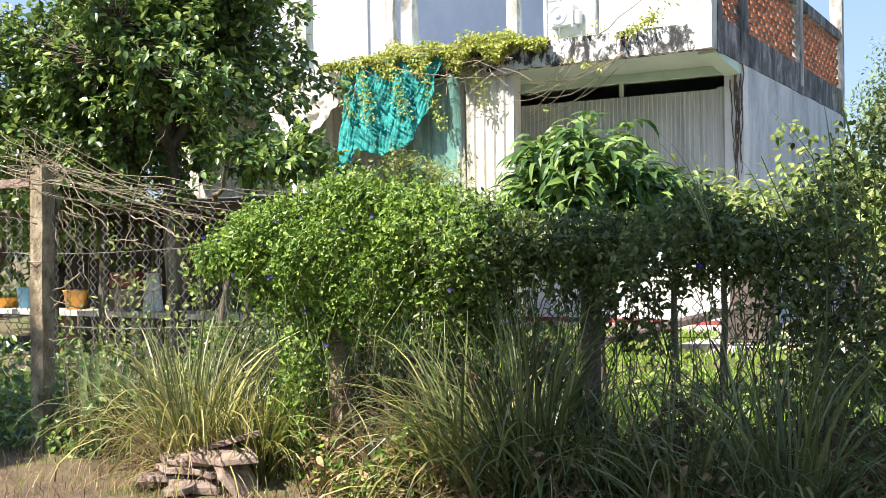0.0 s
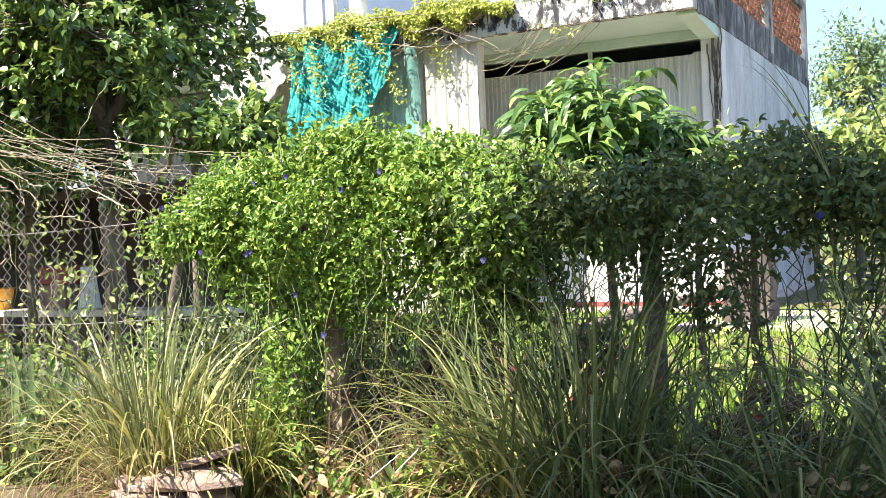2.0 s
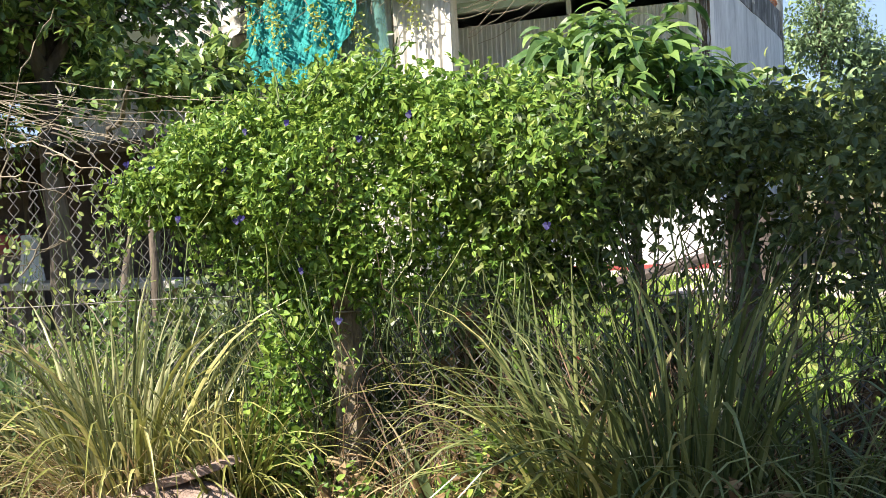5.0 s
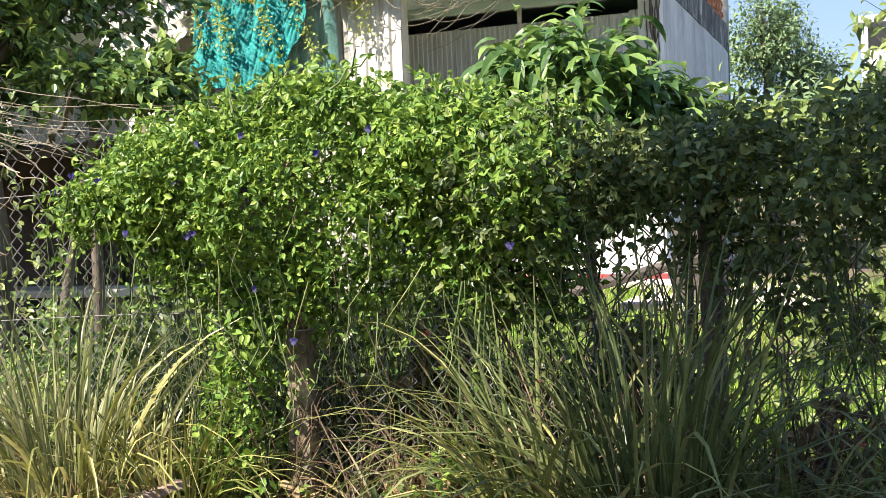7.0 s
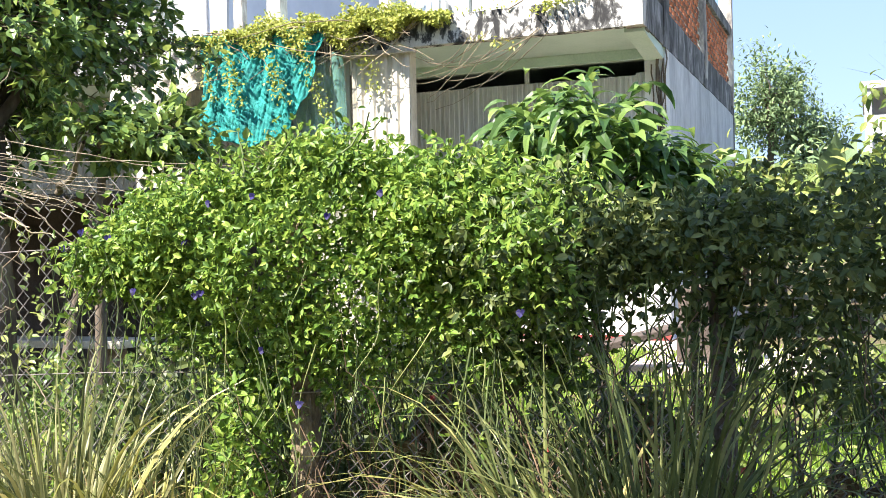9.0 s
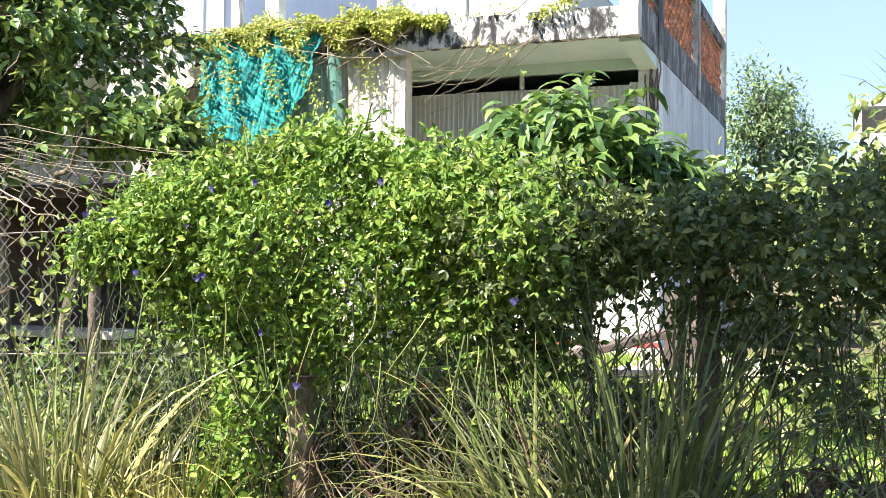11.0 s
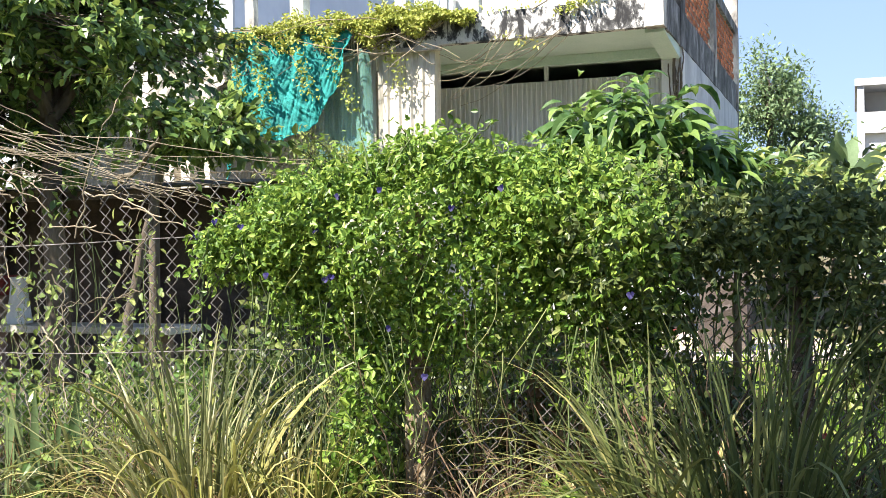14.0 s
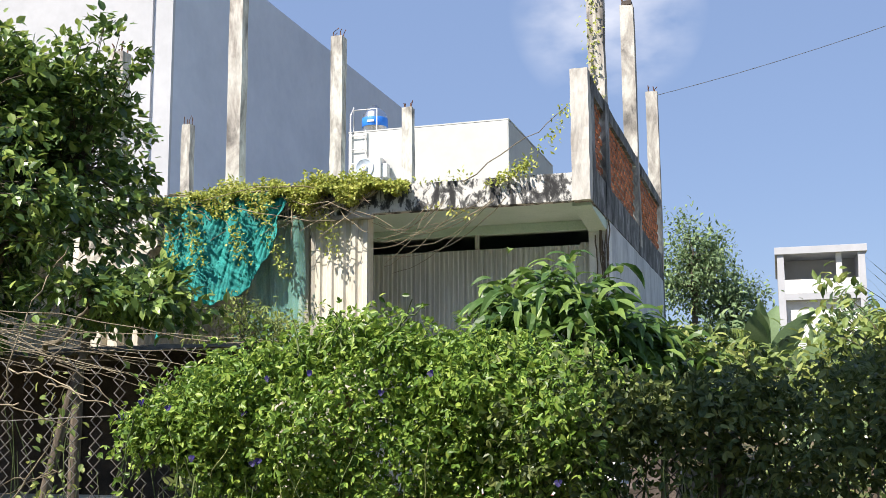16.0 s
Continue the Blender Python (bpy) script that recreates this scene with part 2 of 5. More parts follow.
ORANGE = surface("orange_plastic", [(0.3, (0.6, 0.25, 0.03)), (0.7, (0.75, 0.38, 0.05))], 4, 0.5, 0.05)
SKYBLUE = surface("blue_plastic", [(0.3, (0.15, 0.4, 0.6)), (0.7, (0.25, 0.5, 0.7))], 4, 0.5, 0.05)
REARWALL = surface("dull_rear_sheet", [(0.3, (0.34, 0.32, 0.27)), (0.7, (0.54, 0.51, 0.45))], 2, 0.85, 0.2, (3, 1, 0.4))
ANNEX = surface("warm_white_wall", [(0.3, (0.45, 0.45, 0.43)), (0.7, (0.52, 0.52, 0.5))], 0.4, 0.85, 0.02, fine=3, grain=0.1)
# interior walls coloured dark so the room behind the slit reads as shade
INSIDE = surface("shade_darkened_interior", [(0.3, (0.1, 0.1, 0.1)), (0.7, (0.18, 0.18, 0.17))], 1, 0.9, 0.1)

# thin teal netting that lets half the light past
NETTHIN, _n, _l, _b = material("thin_teal_netting")
_b.inputs["Base Color"].default_value = (0.22, 0.5, 0.42, 1)
_b.inputs["Roughness"].default_value = 0.8
_tr = _n.new("ShaderNodeBsdfTransparent")
_mx = _n.new("ShaderNodeMixShader")
_ns = noise_node(_n, _l, 5, 4, stretch=(4, 1, 0.5))
_mr = _n.new("ShaderNodeMapRange")
_mr.inputs["To Min"].default_value, _mr.inputs["To Max"].default_value = 0.1, 0.42
_l.new(_ns.outputs["Fac"], _mr.inputs["Value"])
_l.new(_mr.outputs[0], _mx.inputs[0])
_l.new(_tr.outputs[0], _mx.inputs[1])
_l.new(_b.outputs[0], _mx.inputs[2])
_l.new(_mx.outputs[0], _n["Material Output"].inputs[0])

# the ground: soil, straw and grass in patches
GROUND, _n, _l, _b = material("ground_soil_and_grass")
_t1 = noise_node(_n, _l, 0.9, 6, 0.65)
_r1 = ramp_node(_n, [(0.3, (0.06, 0.04, 0.025)), (0.45, (0.14, 0.1, 0.055)), (0.58, (0.1, 0.11, 0.03)), (0.75, (0.09, 0.14, 0.025))])
_t2 = noise_node(_n, _l, 35, 5, 0.7)
_mo = _n.new("ShaderNodeMixRGB")
_mo.blend_type = "OVERLAY"
_mo.inputs[0].default_value = 0.6
_l.new(_t1.outputs["Fac"], _r1.inputs[0])
_l.new(_r1.outputs[0], _mo.inputs[1])
_l.new(_t2.outputs["Fac"], _mo.inputs[2])
_l.new(_mo.outputs[0], _b.inputs["Base Color"])
_b.inputs["Roughness"].default_value = 1.0
_bp = _n.new("ShaderNodeBump")
_bp.inputs["Strength"].default_value, _bp.inputs["Distance"].default_value = 0.8, 0.03
_l.new(_t2.outputs["Fac"], _bp.inputs["Height"])
_l.new(_bp.outputs[0], _b.inputs["Normal"])


# ---- building helpers ----
def thing(name, at, label, category, group="", kind=""):
    ob = new(name)
    ob.empty_display_size = 0.1
    ob.location = at
    bpy.context.view_layer.update()
    return tagged(ob, label, category, group, kind)


def hang(ob, parent):
    """Puts a mesh built in world coordinates under its thing."""
    if parent is not None:
        ob.parent = parent
        base = Vector(parent.location) if parent.parent is None else Vector()
        ob.matrix_parent_inverse = Matrix.Translation(-base)
    return ob


def part(name, bm, mat, parent=None, label="", smooth=False):
    me = bpy.data.meshes.new(name)
    bm.to_mesh(me)
    bm.free()
    me.materials.append(mat)
    if smooth:
        me.shade_smooth()
    ob = new(name, me)
    if label:
        ob["label"] = label
    return hang(ob, parent)


def raw(name, verts, faces, mat, parent=None, label="", smooth=False):
    me = bpy.data.meshes.new(name)
    me.from_pydata(verts.tolist() if hasattr(verts, "tolist") else verts, [], faces.tolist() if hasattr(faces, "tolist") else faces)
    me.materials.append(mat)
    if smooth:
        me.shade_smooth()
    ob = new(name, me)
    if label:
        ob["label"] = label
    return hang(ob, parent)


def box(bm, x0, y0, z0, x1, y1, z1, bevel=0.0, m=None):
    r = bmesh.ops.create_cube(bm, size=1.0)
    vs = r["verts"]
    for v in vs:
        v.co = Vector(((x0 + x1) / 2 + v.co.x * (x1 - x0), (y0 + y1) / 2 + v.co.y * (y1 - y0), (z0 + z1) / 2 + v.co.z * (z1 - z0)))
        if m is not None:
            v.co = m @ v.co
    if bevel:
        es = list({e for v in vs for e in v.link_edges})
        bmesh.ops.bevel(bm, geom=es, offset=bevel, segments=2, affect="EDGES", profile=0.6)
    return bm


def boxed(name, dims, mat, parent=None, label="", bevel=0.01, m=None):
    return part(name, box(bmesh.new(), *dims, bevel, m), mat, parent, label)


def rough_box(name, dims, mat, parent=None, label="", cuts=6, wobble=0.012, m=None):
    """A block with worn, uneven faces and edges."""
    bm = box(bmesh.new(), *dims, 0.0)
    bmesh.ops.subdivide_edges(bm, edges=bm.edges[:], cuts=cuts, use_grid_fill=True)
    for v in bm.verts:
        v.co += noise.noise_vector(v.co * 5.3) * wobble + noise.noise_vector(v.co * 1.7) * wobble
        if m is not None:
            v.co = m @ v.co
    return part(name, bm, mat, parent, label)


def tubes(name, lines, radii, mat, parent=None, label="", sides=5, taper=0.5):
    """Many round strands as one mesh; each tapers along its way."""
    V, Fc, base = [], [], 0
    ang = np.arange(sides) * 2 * np.pi / sides
    for pts, r in zip(lines, radii):
        p = np.asarray(pts, float)
        d = np.gradient(p, axis=0)
        d /= np.linalg.norm(d, axis=1)[:, None] + 1e-9
        ref = np.where(np.abs(d[:, 2:3]) > 0.9, [[1.0, 0, 0]], [[0, 0, 1.0]])
        u = np.cross(d, ref)
        u /= np.linalg.norm(u, axis=1)[:, None] + 1e-9
        w = np.cross(d, u)
        rr = r * np.linspace(1, taper, len(p))
        ring = p[:, None, :] + rr[:, None, None] * (np.cos(ang)[None, :, None] * u[:, None, :] + np.sin(ang)[None, :, None] * w[:, None, :])
        V.append(ring.reshape(-1, 3))
        k = len(p)
        i, j = np.meshgrid(np.arange(k - 1), np.arange(sides), indexing="ij")
        a = base + i * sides + j
        b = base + i * sides + (j + 1) % sides
        Fc.append(np.stack([a, b, b + sides, a + sides], -1).reshape(-1, 4))
        base += k * sides
    return raw(name, np.concatenate(V), np.concatenate(Fc), mat, parent, label, True)


def unit(a):
    return a / (np.linalg.norm(a, axis=-1, keepdims=True) + 1e-9)


# leaf outlines: x across, y along, z out of the leaf; then the faces
OVAL = (np.array([[0, 0, 0], [-0.4, 0.25, 0.05], [0, 0.3, -0.02], [0.4, 0.25, 0.05], [-0.42, 0.62, 0.03], [0, 0.66, -0.06], [0.42, 0.62, 0.03], [0, 1, -0.12]]),
        [(0, 2, 1), (0, 3, 2), (1, 2, 5, 4), (2, 3, 6, 5), (4, 5, 7), (5, 6, 7)])
LONG = (np.array([[0, 0, 0], [-0.42, 0.3, 0.06], [0, 0.32, 0], [0.42, 0.3, 0.06], [-0.38, 0.68, -0.04], [0, 0.7, -0.1], [0.38, 0.68, -0.04], [0, 1, -0.3]]),
        [(0, 2, 1), (0, 3, 2), (1, 2, 5, 4), (2, 3, 6, 5), (4, 5, 7), (5, 6, 7)])


MANGOLEAF = (np.array([[0, 0, 0], [-0.3, 0.14, 0.04], [0, 0.16, 0.03], [0.3, 0.14, 0.04], [-0.5, 0.38, 0.07], [0, 0.4, 0.02], [0.5, 0.38, 0.07], [-0.46, 0.64, -0.03], [0, 0.66, -0.09], [0.46, 0.64, -0.03], [-0.24, 0.85, -0.2], [0, 0.87, -0.24], [0.24, 0.85, -0.2], [0, 0.98, -0.4]]),
             [(0, 2, 1), (0, 3, 2), (1, 2, 5, 4), (2, 3, 6, 5), (4, 5, 8, 7), (5, 6, 9, 8), (7, 8, 11, 10), (8, 9, 12, 11), (10, 11, 13), (11, 12, 13)])


def leaf_arrays(P, D, N, L, W, shape):
    D = unit(D)
    S = unit(np.cross(D, N))
    N = np.cross(S, D)
    tv = shape[0]
    V = P[:, None, :] + S[:, None, :] * (tv[None, :, 0] * W[:, None])[..., None] + D[:, None, :] * (tv[None, :, 1] * L[:, None])[..., None] + N[:, None, :] * (tv[None, :, 2] * L[:, None])[..., None]
    k = len(tv)
    faces = []
    for f in shape[1]:
        faces.append((np.arange(len(P)) * k)[:, None] + np.array(f)[None, :])
    flat = []
    for f in faces:
        flat.extend(f.tolist())
    return V.reshape(-1, 3), flat


def leaves(name, P, D, N, L, W, mat, parent=None, shape=OVAL, singles=0, label=""):
    """Leaves: the first few as parts of their own, the rest as one part."""
    if singles:
        protos = []
        for k in range(6):
            tv = shape[0].copy()
            tv[:, 2] *= 0.5 + 0.3 * k
            me = bpy.data.meshes.new("leaf")
            me.from_pydata(tv.tolist(), [], [tuple(f) for f in shape[1]])
            me.materials.append(mat)
            protos.append(me)
        S0 = unit(np.cross(unit(D[:singles]), N[:singles]))
        N0 = np.cross(S0, unit(D[:singles]))
        for i in range(singles):
            ob = new("leaf", protos[i % 6])
            d = unit(D[i])
            s, nn = S0[i] * W[i], N0[i] * L[i]
            d = d * L[i]
            m = Matrix(((s[0], d[0], nn[0], P[i][0]), (s[1], d[1], nn[1], P[i][1]), (s[2], d[2], nn[2], P[i][2]), (0, 0, 0, 1)))
            hang(ob, parent)
            ob.matrix_basis = m
        P, D, N, L, W = P[singles:], D[singles:], N[singles:], L[singles:], W[singles:]
    V, F = leaf_arrays(P, D, N, L, W, shape)
    ob = raw(name, V, F, mat, parent, label)
    ob["kind"] = "stuff"
    return ob


def blades(name, base, az, lean, droop, length, width, mat, parent=None, label="", seg=6, curve=2.2):
    """Arching grass blades: strips that rise, lean and droop."""
    n = len(base)
    s = np.linspace(0, 1, seg + 1)
    h = np.stack([np.cos(az), np.sin(az), 0 * az], -1)
    th = lean[:, None] + droop[:, None] * s[None, :] ** curve
    step = length[:, None] / seg
    dx = np.cumsum(np.concatenate([np.zeros((n, 1)), np.sin(th[:, :-1]) * step], 1), 1)
    dz = np.cumsum(np.concatenate([np.zeros((n, 1)), np.cos(th[:, :-1]) * step], 1), 1)
    c = base[:, None, :] + h[:, None, :] * dx[..., None] + np.array([0, 0, 1.0]) * dz[..., None]
    tw = az + rng.normal(0, 0.7, n) + np.pi / 2
    side = np.stack([np.cos(tw), np.sin(tw), 0 * tw], -1)
    w = width[:, None] * np.interp(s, [0, 0.25, 0.7, 1], [0.6, 1.0, 0.7, 0.04])[None, :]
    keel = c - (h[:, None, :] * 0.35 + np.array([0, 0, 0.15])) * w[..., None]
    V = np.stack([c - side[:, None, :] * w[..., None] / 2, keel, c + side[:, None, :] * w[..., None] / 2], 2).reshape(-1, 3)
    k = 3 * (seg + 1)
    i, j = np.meshgrid(np.arange(n), np.arange(seg), indexing="ij")
    a = i * k + j * 3
    F = np.concatenate([np.stack([a, a + 1, a + 4, a + 3], -1).reshape(-1, 4), np.stack([a + 1, a + 2, a + 5, a + 4], -1).reshape(-1, 4)])
    ob = raw(name, V, F, mat, parent, label)
    ob["kind"] = "stuff"
    return ob


def rand_dirs(n):
    return unit(rng.normal(0, 1, (n, 3)))


def limb(p, q, n=8, wander=0.08, sag=0.0):
    p, q = np.array(p, float), np.array(q, float)
    s = np.linspace(0, 1, n)[:, None]
    w = np.cumsum(rng.normal(0, wander, (n, 3)), 0) * np.linalg.norm(q - p) / n
    w -= s * w[-1]
    out = p + (q - p) * s + w
    out[:, 2] -= sag * 4 * (s * (1 - s))[:, 0]
    return out


# ---- ground ----
def graded(lo, hi, fine, a, b):
    mid = np.arange(a, b + 1e-6, fine)
    left = a - np.geomspace(1, a - lo, 14)[::-1]
    right = b + np.geomspace(1, hi - b, 14)
    return np.concatenate([left, mid, right])


def ground_z(x, y):
    """Level near the lane, a little higher by the house."""
    v = 0.05 * np.sin(x * 1.1 + 0.4 * y) * np.sin(y * 0.9) + 0.03 * np.sin(3.1 * x) * np.cos(2.7 * y)
    return v * np.exp(-((x + 5) ** 2 + (y - 10) ** 2) / 900) + 0.22 * np.clip((y - 9) / 10, 0, 1)


gx, gy = graded(-1500, 1500, 0.3, -22, 6), graded(-1500, 1500, 0.3, -4, 32)
GX, GY = np.meshgrid(gx, gy, indexing="ij")
gv = np.stack([GX, GY, ground_z(GX, GY)], -1).reshape(-1, 3)
gi, gj = np.meshgrid(np.arange(len(gx) - 1), np.arange(len(gy) - 1), indexing="ij")
ga = gi * len(gy) + gj
gf = np.stack([ga, ga + len(gy), ga + len(gy) + 1, ga + 1], -1).reshape(-1, 4)
ground = raw("ground", gv, gf, GROUND, smooth=True)
tagged(ground, "bare soil with dry straw and patches of green grass", "ground", kind="structure")

# ---- the unfinished house behind the garden ----
XR, YF, YW, YB, XL = -5.79, 17.27, 18.95, 27.3, -18.4
ZS = 4.545  # underside of the roof slab
house = thing("unfinished_house", (-13, 22, 0.2), "unfinished concrete house with mouldy parapet and brick lattice screen", "house")
boxed("plinth", (XL, 18.2, -0.2, XR + 0.3, YB, 0.27), PAVING, house, "pinkish concrete plinth", 0.02)
boxed("roof_slab", (XL, YF + 0.16, ZS, XR - 0.02, YB, ZS + 0.14), SOFFIT, house, "pale green painted soffit slab", 0.01)
rough_box("parapet", (XL, YF, ZS - 0.02, XR - 0.25, YF + 0.155, 4.93), FASCIA, house, "white parapet streaked with black mould", 14, 0.012)
rough_box("corner_pillar", (XR - 0.248, YF - 0.012, ZS - 0.015, XR + 0.01, YF + 0.24, 6.44), COLUMN, house, "stained bare concrete corner pillar", 10, 0.01)
# cantilever beam under the slab, tapering outwards
bm = bmesh.new()
bv = [bm.verts.new(c) for c in ((XR - 0.3, YF + 0.25, ZS - 0.003), (XR - 0.03, YF + 0.25, ZS - 0.003), (XR - 0.03, YW, ZS - 0.003), (XR - 0.3, YW, ZS - 0.003),
                                (XR - 0.3, YF + 0.25, ZS - 0.05), (XR - 0.03, YF + 0.25, ZS - 0.05), (XR - 0.03, YW, ZS - 0.2), (XR - 0.3, YW, ZS - 0.2))]
for f in ((0, 1, 2, 3), (7, 6, 5, 4), (0, 4, 5, 1), (1, 5, 6, 2), (2, 6, 7, 3), (3, 7, 4, 0)):
    bm.faces.new([bv[k] for k in f])
bmesh.ops.recalc_face_normals(bm, faces=bm.faces[:])
part("beam", bm, SOFFIT, house, "tapering pale green beam")
rough_box("corner_column", (XR - 0.31, YW, 0.27, XR - 0.002, YW + 0.3, ZS - 0.004), WHITEWALL, house, "", 10, 0.006)
rough_box("side_wall", (XR - 0.2, YW + 0.302, 0.27, XR - 0.01, YB, ZS - 0.02), SIDEWALL, house, "pale side wall with dark rain streaks", 16, 0.008)
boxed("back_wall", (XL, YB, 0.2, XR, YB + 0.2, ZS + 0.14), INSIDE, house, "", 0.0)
boxed("left_wall", (XL - 0.2, YW, 0.2, XL, YB, ZS + 0.14), SIDEWALL, house, "", 0.0)
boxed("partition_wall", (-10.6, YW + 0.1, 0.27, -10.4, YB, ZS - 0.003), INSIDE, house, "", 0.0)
boxed("lintel", (-10.4, YW + 0.02, 4.395, XR - 0.312, YW + 0.2, ZS - 0.003), SOFFIT, house, "", 0.005)
boxed("mullion", (-7.94, YW + 0.03, 4.17, -7.88, YW + 0.1, 4.395), SHEET, house, "", 0.004)


def ribbed(name, x0, x1, z0, z1, y, pitch, depth, mat, parent, label=""):
    """Trapezoid-ribbed sheet that stands upright along x, with thickness."""
    xs, ys = [], []
    x = x0
    while x < x1:
        for fx, fy in ((0, 0), (0.35, 0), (0.5, 1), (0.85, 1)):
            if x + fx * pitch <= x1:
                xs.append(x + fx * pitch)
                ys.append(y - fy * depth)
        x += pitch
    zs = np.linspace(z0, z1, 7)
    n, k = len(xs), len(zs)
    V = []
    for thick in (0, 0.004):
        for a, b in zip(xs, ys):
            for z in zs:
                V.append((a, b + thick + 0.004 * math.sin(z * 2 + a * 3), z))
    F = []
    for s in range(2):
        for i in range(n - 1):
            for j in range(k - 1):
                a = s * n * k + i * k + j
                F.append((a, a + k, a + k + 1, a + 1) if s == 0 else (a, a + 1, a + k + 1, a + k))
    return raw(name, V, F, mat, parent, label)


ribbed("metal_sheet", -10.4, XR - 0.46, 1.75, 4.17, YW + 0.12, 0.08, 0.012, SHEET, house, "grey ribbed metal sheet closing the bay")
ribbed("metal_sheet", XR - 0.46, XR - 0.32, 1.75, 4.2, YW + 0.1, 0.1, 0.016, SHEET, house)
boxed("low_wall", (-10.4, YW, 0.27, XR - 0.312, YW + 0.18, 1.75), WHITEWALL, house, "whitewashed low wall", 0.01)
boxed("skirting", (-10.4, YW - 0.02, 0.27, XR + 0.01, YW - 0.002, 0.35), REDPAINT, house, "dull red painted skirting", 0.004)
ribbed("pier_cladding", -10.08, -9.14, 0.25, 4.46, YF + 0.12, 0.19, 0.03, PIER, house, "cream ribbed sheet stained by rain")
ribbed("board_screen", -11.0, -10.1, 0.3, 4.5, YF + 0.16, 0.16, 0.02, PIER, house, "pale cream boards behind the netting")
boxed("pier", (-10.06, YF + 0.13, 0.2, -9.16, YF + 0.36, ZS - 0.003), PIER, house, "", 0.01)
rough_box("pier_cap", (-10.15, YF - 0.02, 4.462, -9.05, YF + 0.128, 4.522), COLUMN, house, "", 5, 0.008)
for x0, x1 in ((-13.86, -13.68), (-13.55, -13.37), (-13.1, -13.0)):
    rough_box("post", (x0, YF + 0.05, 0.2, x1, YF + 0.25, ZS - 0.022), PIER, house, "", 6, 0.006)
ribbed("rear_sheet", XL + 0.1, -10.62, 0.27, ZS - 0.03, YW + 0.1, 0.18, 0.02, REARWALL, house, "dull grey sheet wall in shade")
# bare roof columns with starter bars
COLS = ((-5.93, 19.2, 9.6), (-5.9, 23.1, 9.5), (-5.88, 27.1, 8.88), (-12.35, 19.2, 9.7), (-12.05, 23.1, 9.55), (-11.85, 27.1, 9.05), (-18.0, 27.1, 9.15), (-13.7, 17.6, 7.6))
for x, y, top in COLS:
    c = rough_box("roof_column", (x - 0.13, y - 0.12, ZS + 0.13, x + 0.13, y + 0.12, top), COLUMN, house, "bare concrete column with rusty starter bars", 8, 0.012)
    for sx in (-1, 1):
        for sy in (-1, 1):
            bar = [(x + sx * 0.075, y + sy * 0.075, top - 0.05), (x + sx * 0.075 + rng.normal(0, 0.02), y + sy * 0.075, top + 0.1), (x + sx * 0.065 + rng.normal(0, 0.05), y + sy * 0.075, top + 0.1 + rng.uniform(0, 0.14))]
            tubes("starter_bar", [bar], [0.012], RUST, c, sides=5, taper=1)
boxed("plank_cap", (-6.0, 23.0, 9.51, -5.8, 23.2, 9.6), DARKTIN, house, "", 0.01)
# side parapet and lattice screen
SCREEN_TOP = 6.42
rough_box("side_parapet", (XR - 0.16, YF + 0.242, ZS - 0.012, XR - 0.004, YB, 5.08), BLACKWALL, house, "side parapet black with mould", 16, 0.008)
rough_box("screen_rail", (XR - 0.16, YF + 0.242, 6.2, XR - 0.004, YB, SCREEN_TOP), BLACKWALL, house, "", 10, 0.008)
POSTS_Y = (YF + 0.4, 19.05, 23.1, YB - 0.15)
for y, w in zip(POSTS_Y, (0.12, 0.22, 0.17, 0.15)):
    rough_box("screen_post", (XR - 0.17, y - w, ZS - 0.03, XR + 0.012, y + w, SCREEN_TOP + 0.003), BLACKWALL, house, "", 8, 0.008)
edges = [POSTS_Y[0] + 0.12, 18.83, 19.27, 22.93, 23.27, YB - 0.3]
bme = bmesh.new()
box(bme, -0.03, -0.1, -0.04, 0.03, 0.1, 0.04, 0.006)
brick_mesh = bpy.data.meshes.new("brick")
bme.to_mesh(brick_mesh)
bme.free()
brick_mesh.materials.append(BRICK)
BRICK_PANELS = []
for k in range(0, 6, 2):
    y0, y1 = edges[k], edges[k + 1]
    if y1 - y0 < 0.3:
        continue
    BRICK_PANELS.append((y0, y1))


# ---- buildings beyond ----
tall = thing("tall_building", (-27, 40, 0.2), "tall plain grey rendered building beyond the house", "building")
# sunlit front and shaded side are told apart by two wall colours
boxed("block", (-33.0, 34.0, 0.0, -22.74, 60.0, 18.4), GREYWALL, tall, "smooth rendered walls, tinted bluish grey for the shaded side", 0.03)
boxed("front_panel", (-33.0, 33.9, 0.0, -23.55, 33.996, 18.5), PALEWALL, tall, "sunlit front wall in its own pale colour", 0.0)
boxed("corner_strip", (-23.38, 33.85, 0.0, -22.72, 33.996, 18.5), PALEWALL, tall, "", 0.0)
annex = thing("white_annex", (-13, 32, 0.2), "plain white box-shaped house with flat roof", "building")
boxed("block", (-14.62, 30.0, 0.0, -9.99, 36.0, 9.36), ANNEX, annex, "", 0.04)
boxed("coping", (-14.62, 30.0, 9.362, -9.99, 36.0, 9.4), ANNEX, annex, "", 0.0)
AX, AY, AZ = 2.32, -3.0, -1.05
ladder = thing("wall_ladder", (-16.7 + AX, 32.95 + AY, 8.4 + AZ), "thin white steel ladder fixed to the white wall", "ladder")
for pts in ([(-16.85, 32.93, 8.2), (-16.85, 32.93, 10.9), (-16.85, 33.2, 11.2)], [(-16.4, 32.93, 8.2), (-16.4, 32.93, 10.45)]):
    tubes("rail", [[(x + AX, y + AY, z + AZ) for x, y, z in pts]], [0.022], PLASTIC, ladder, taper=1)
for k in range(6):
    tubes("rung", [[(-16.85 + AX, 32.93 + AY, 8.3 + AZ + 0.4 * k), (-16.4 + AX, 32.93 + AY, 8.3 + AZ + 0.4 * k)]], [0.016], PLASTIC, ladder, taper=1)
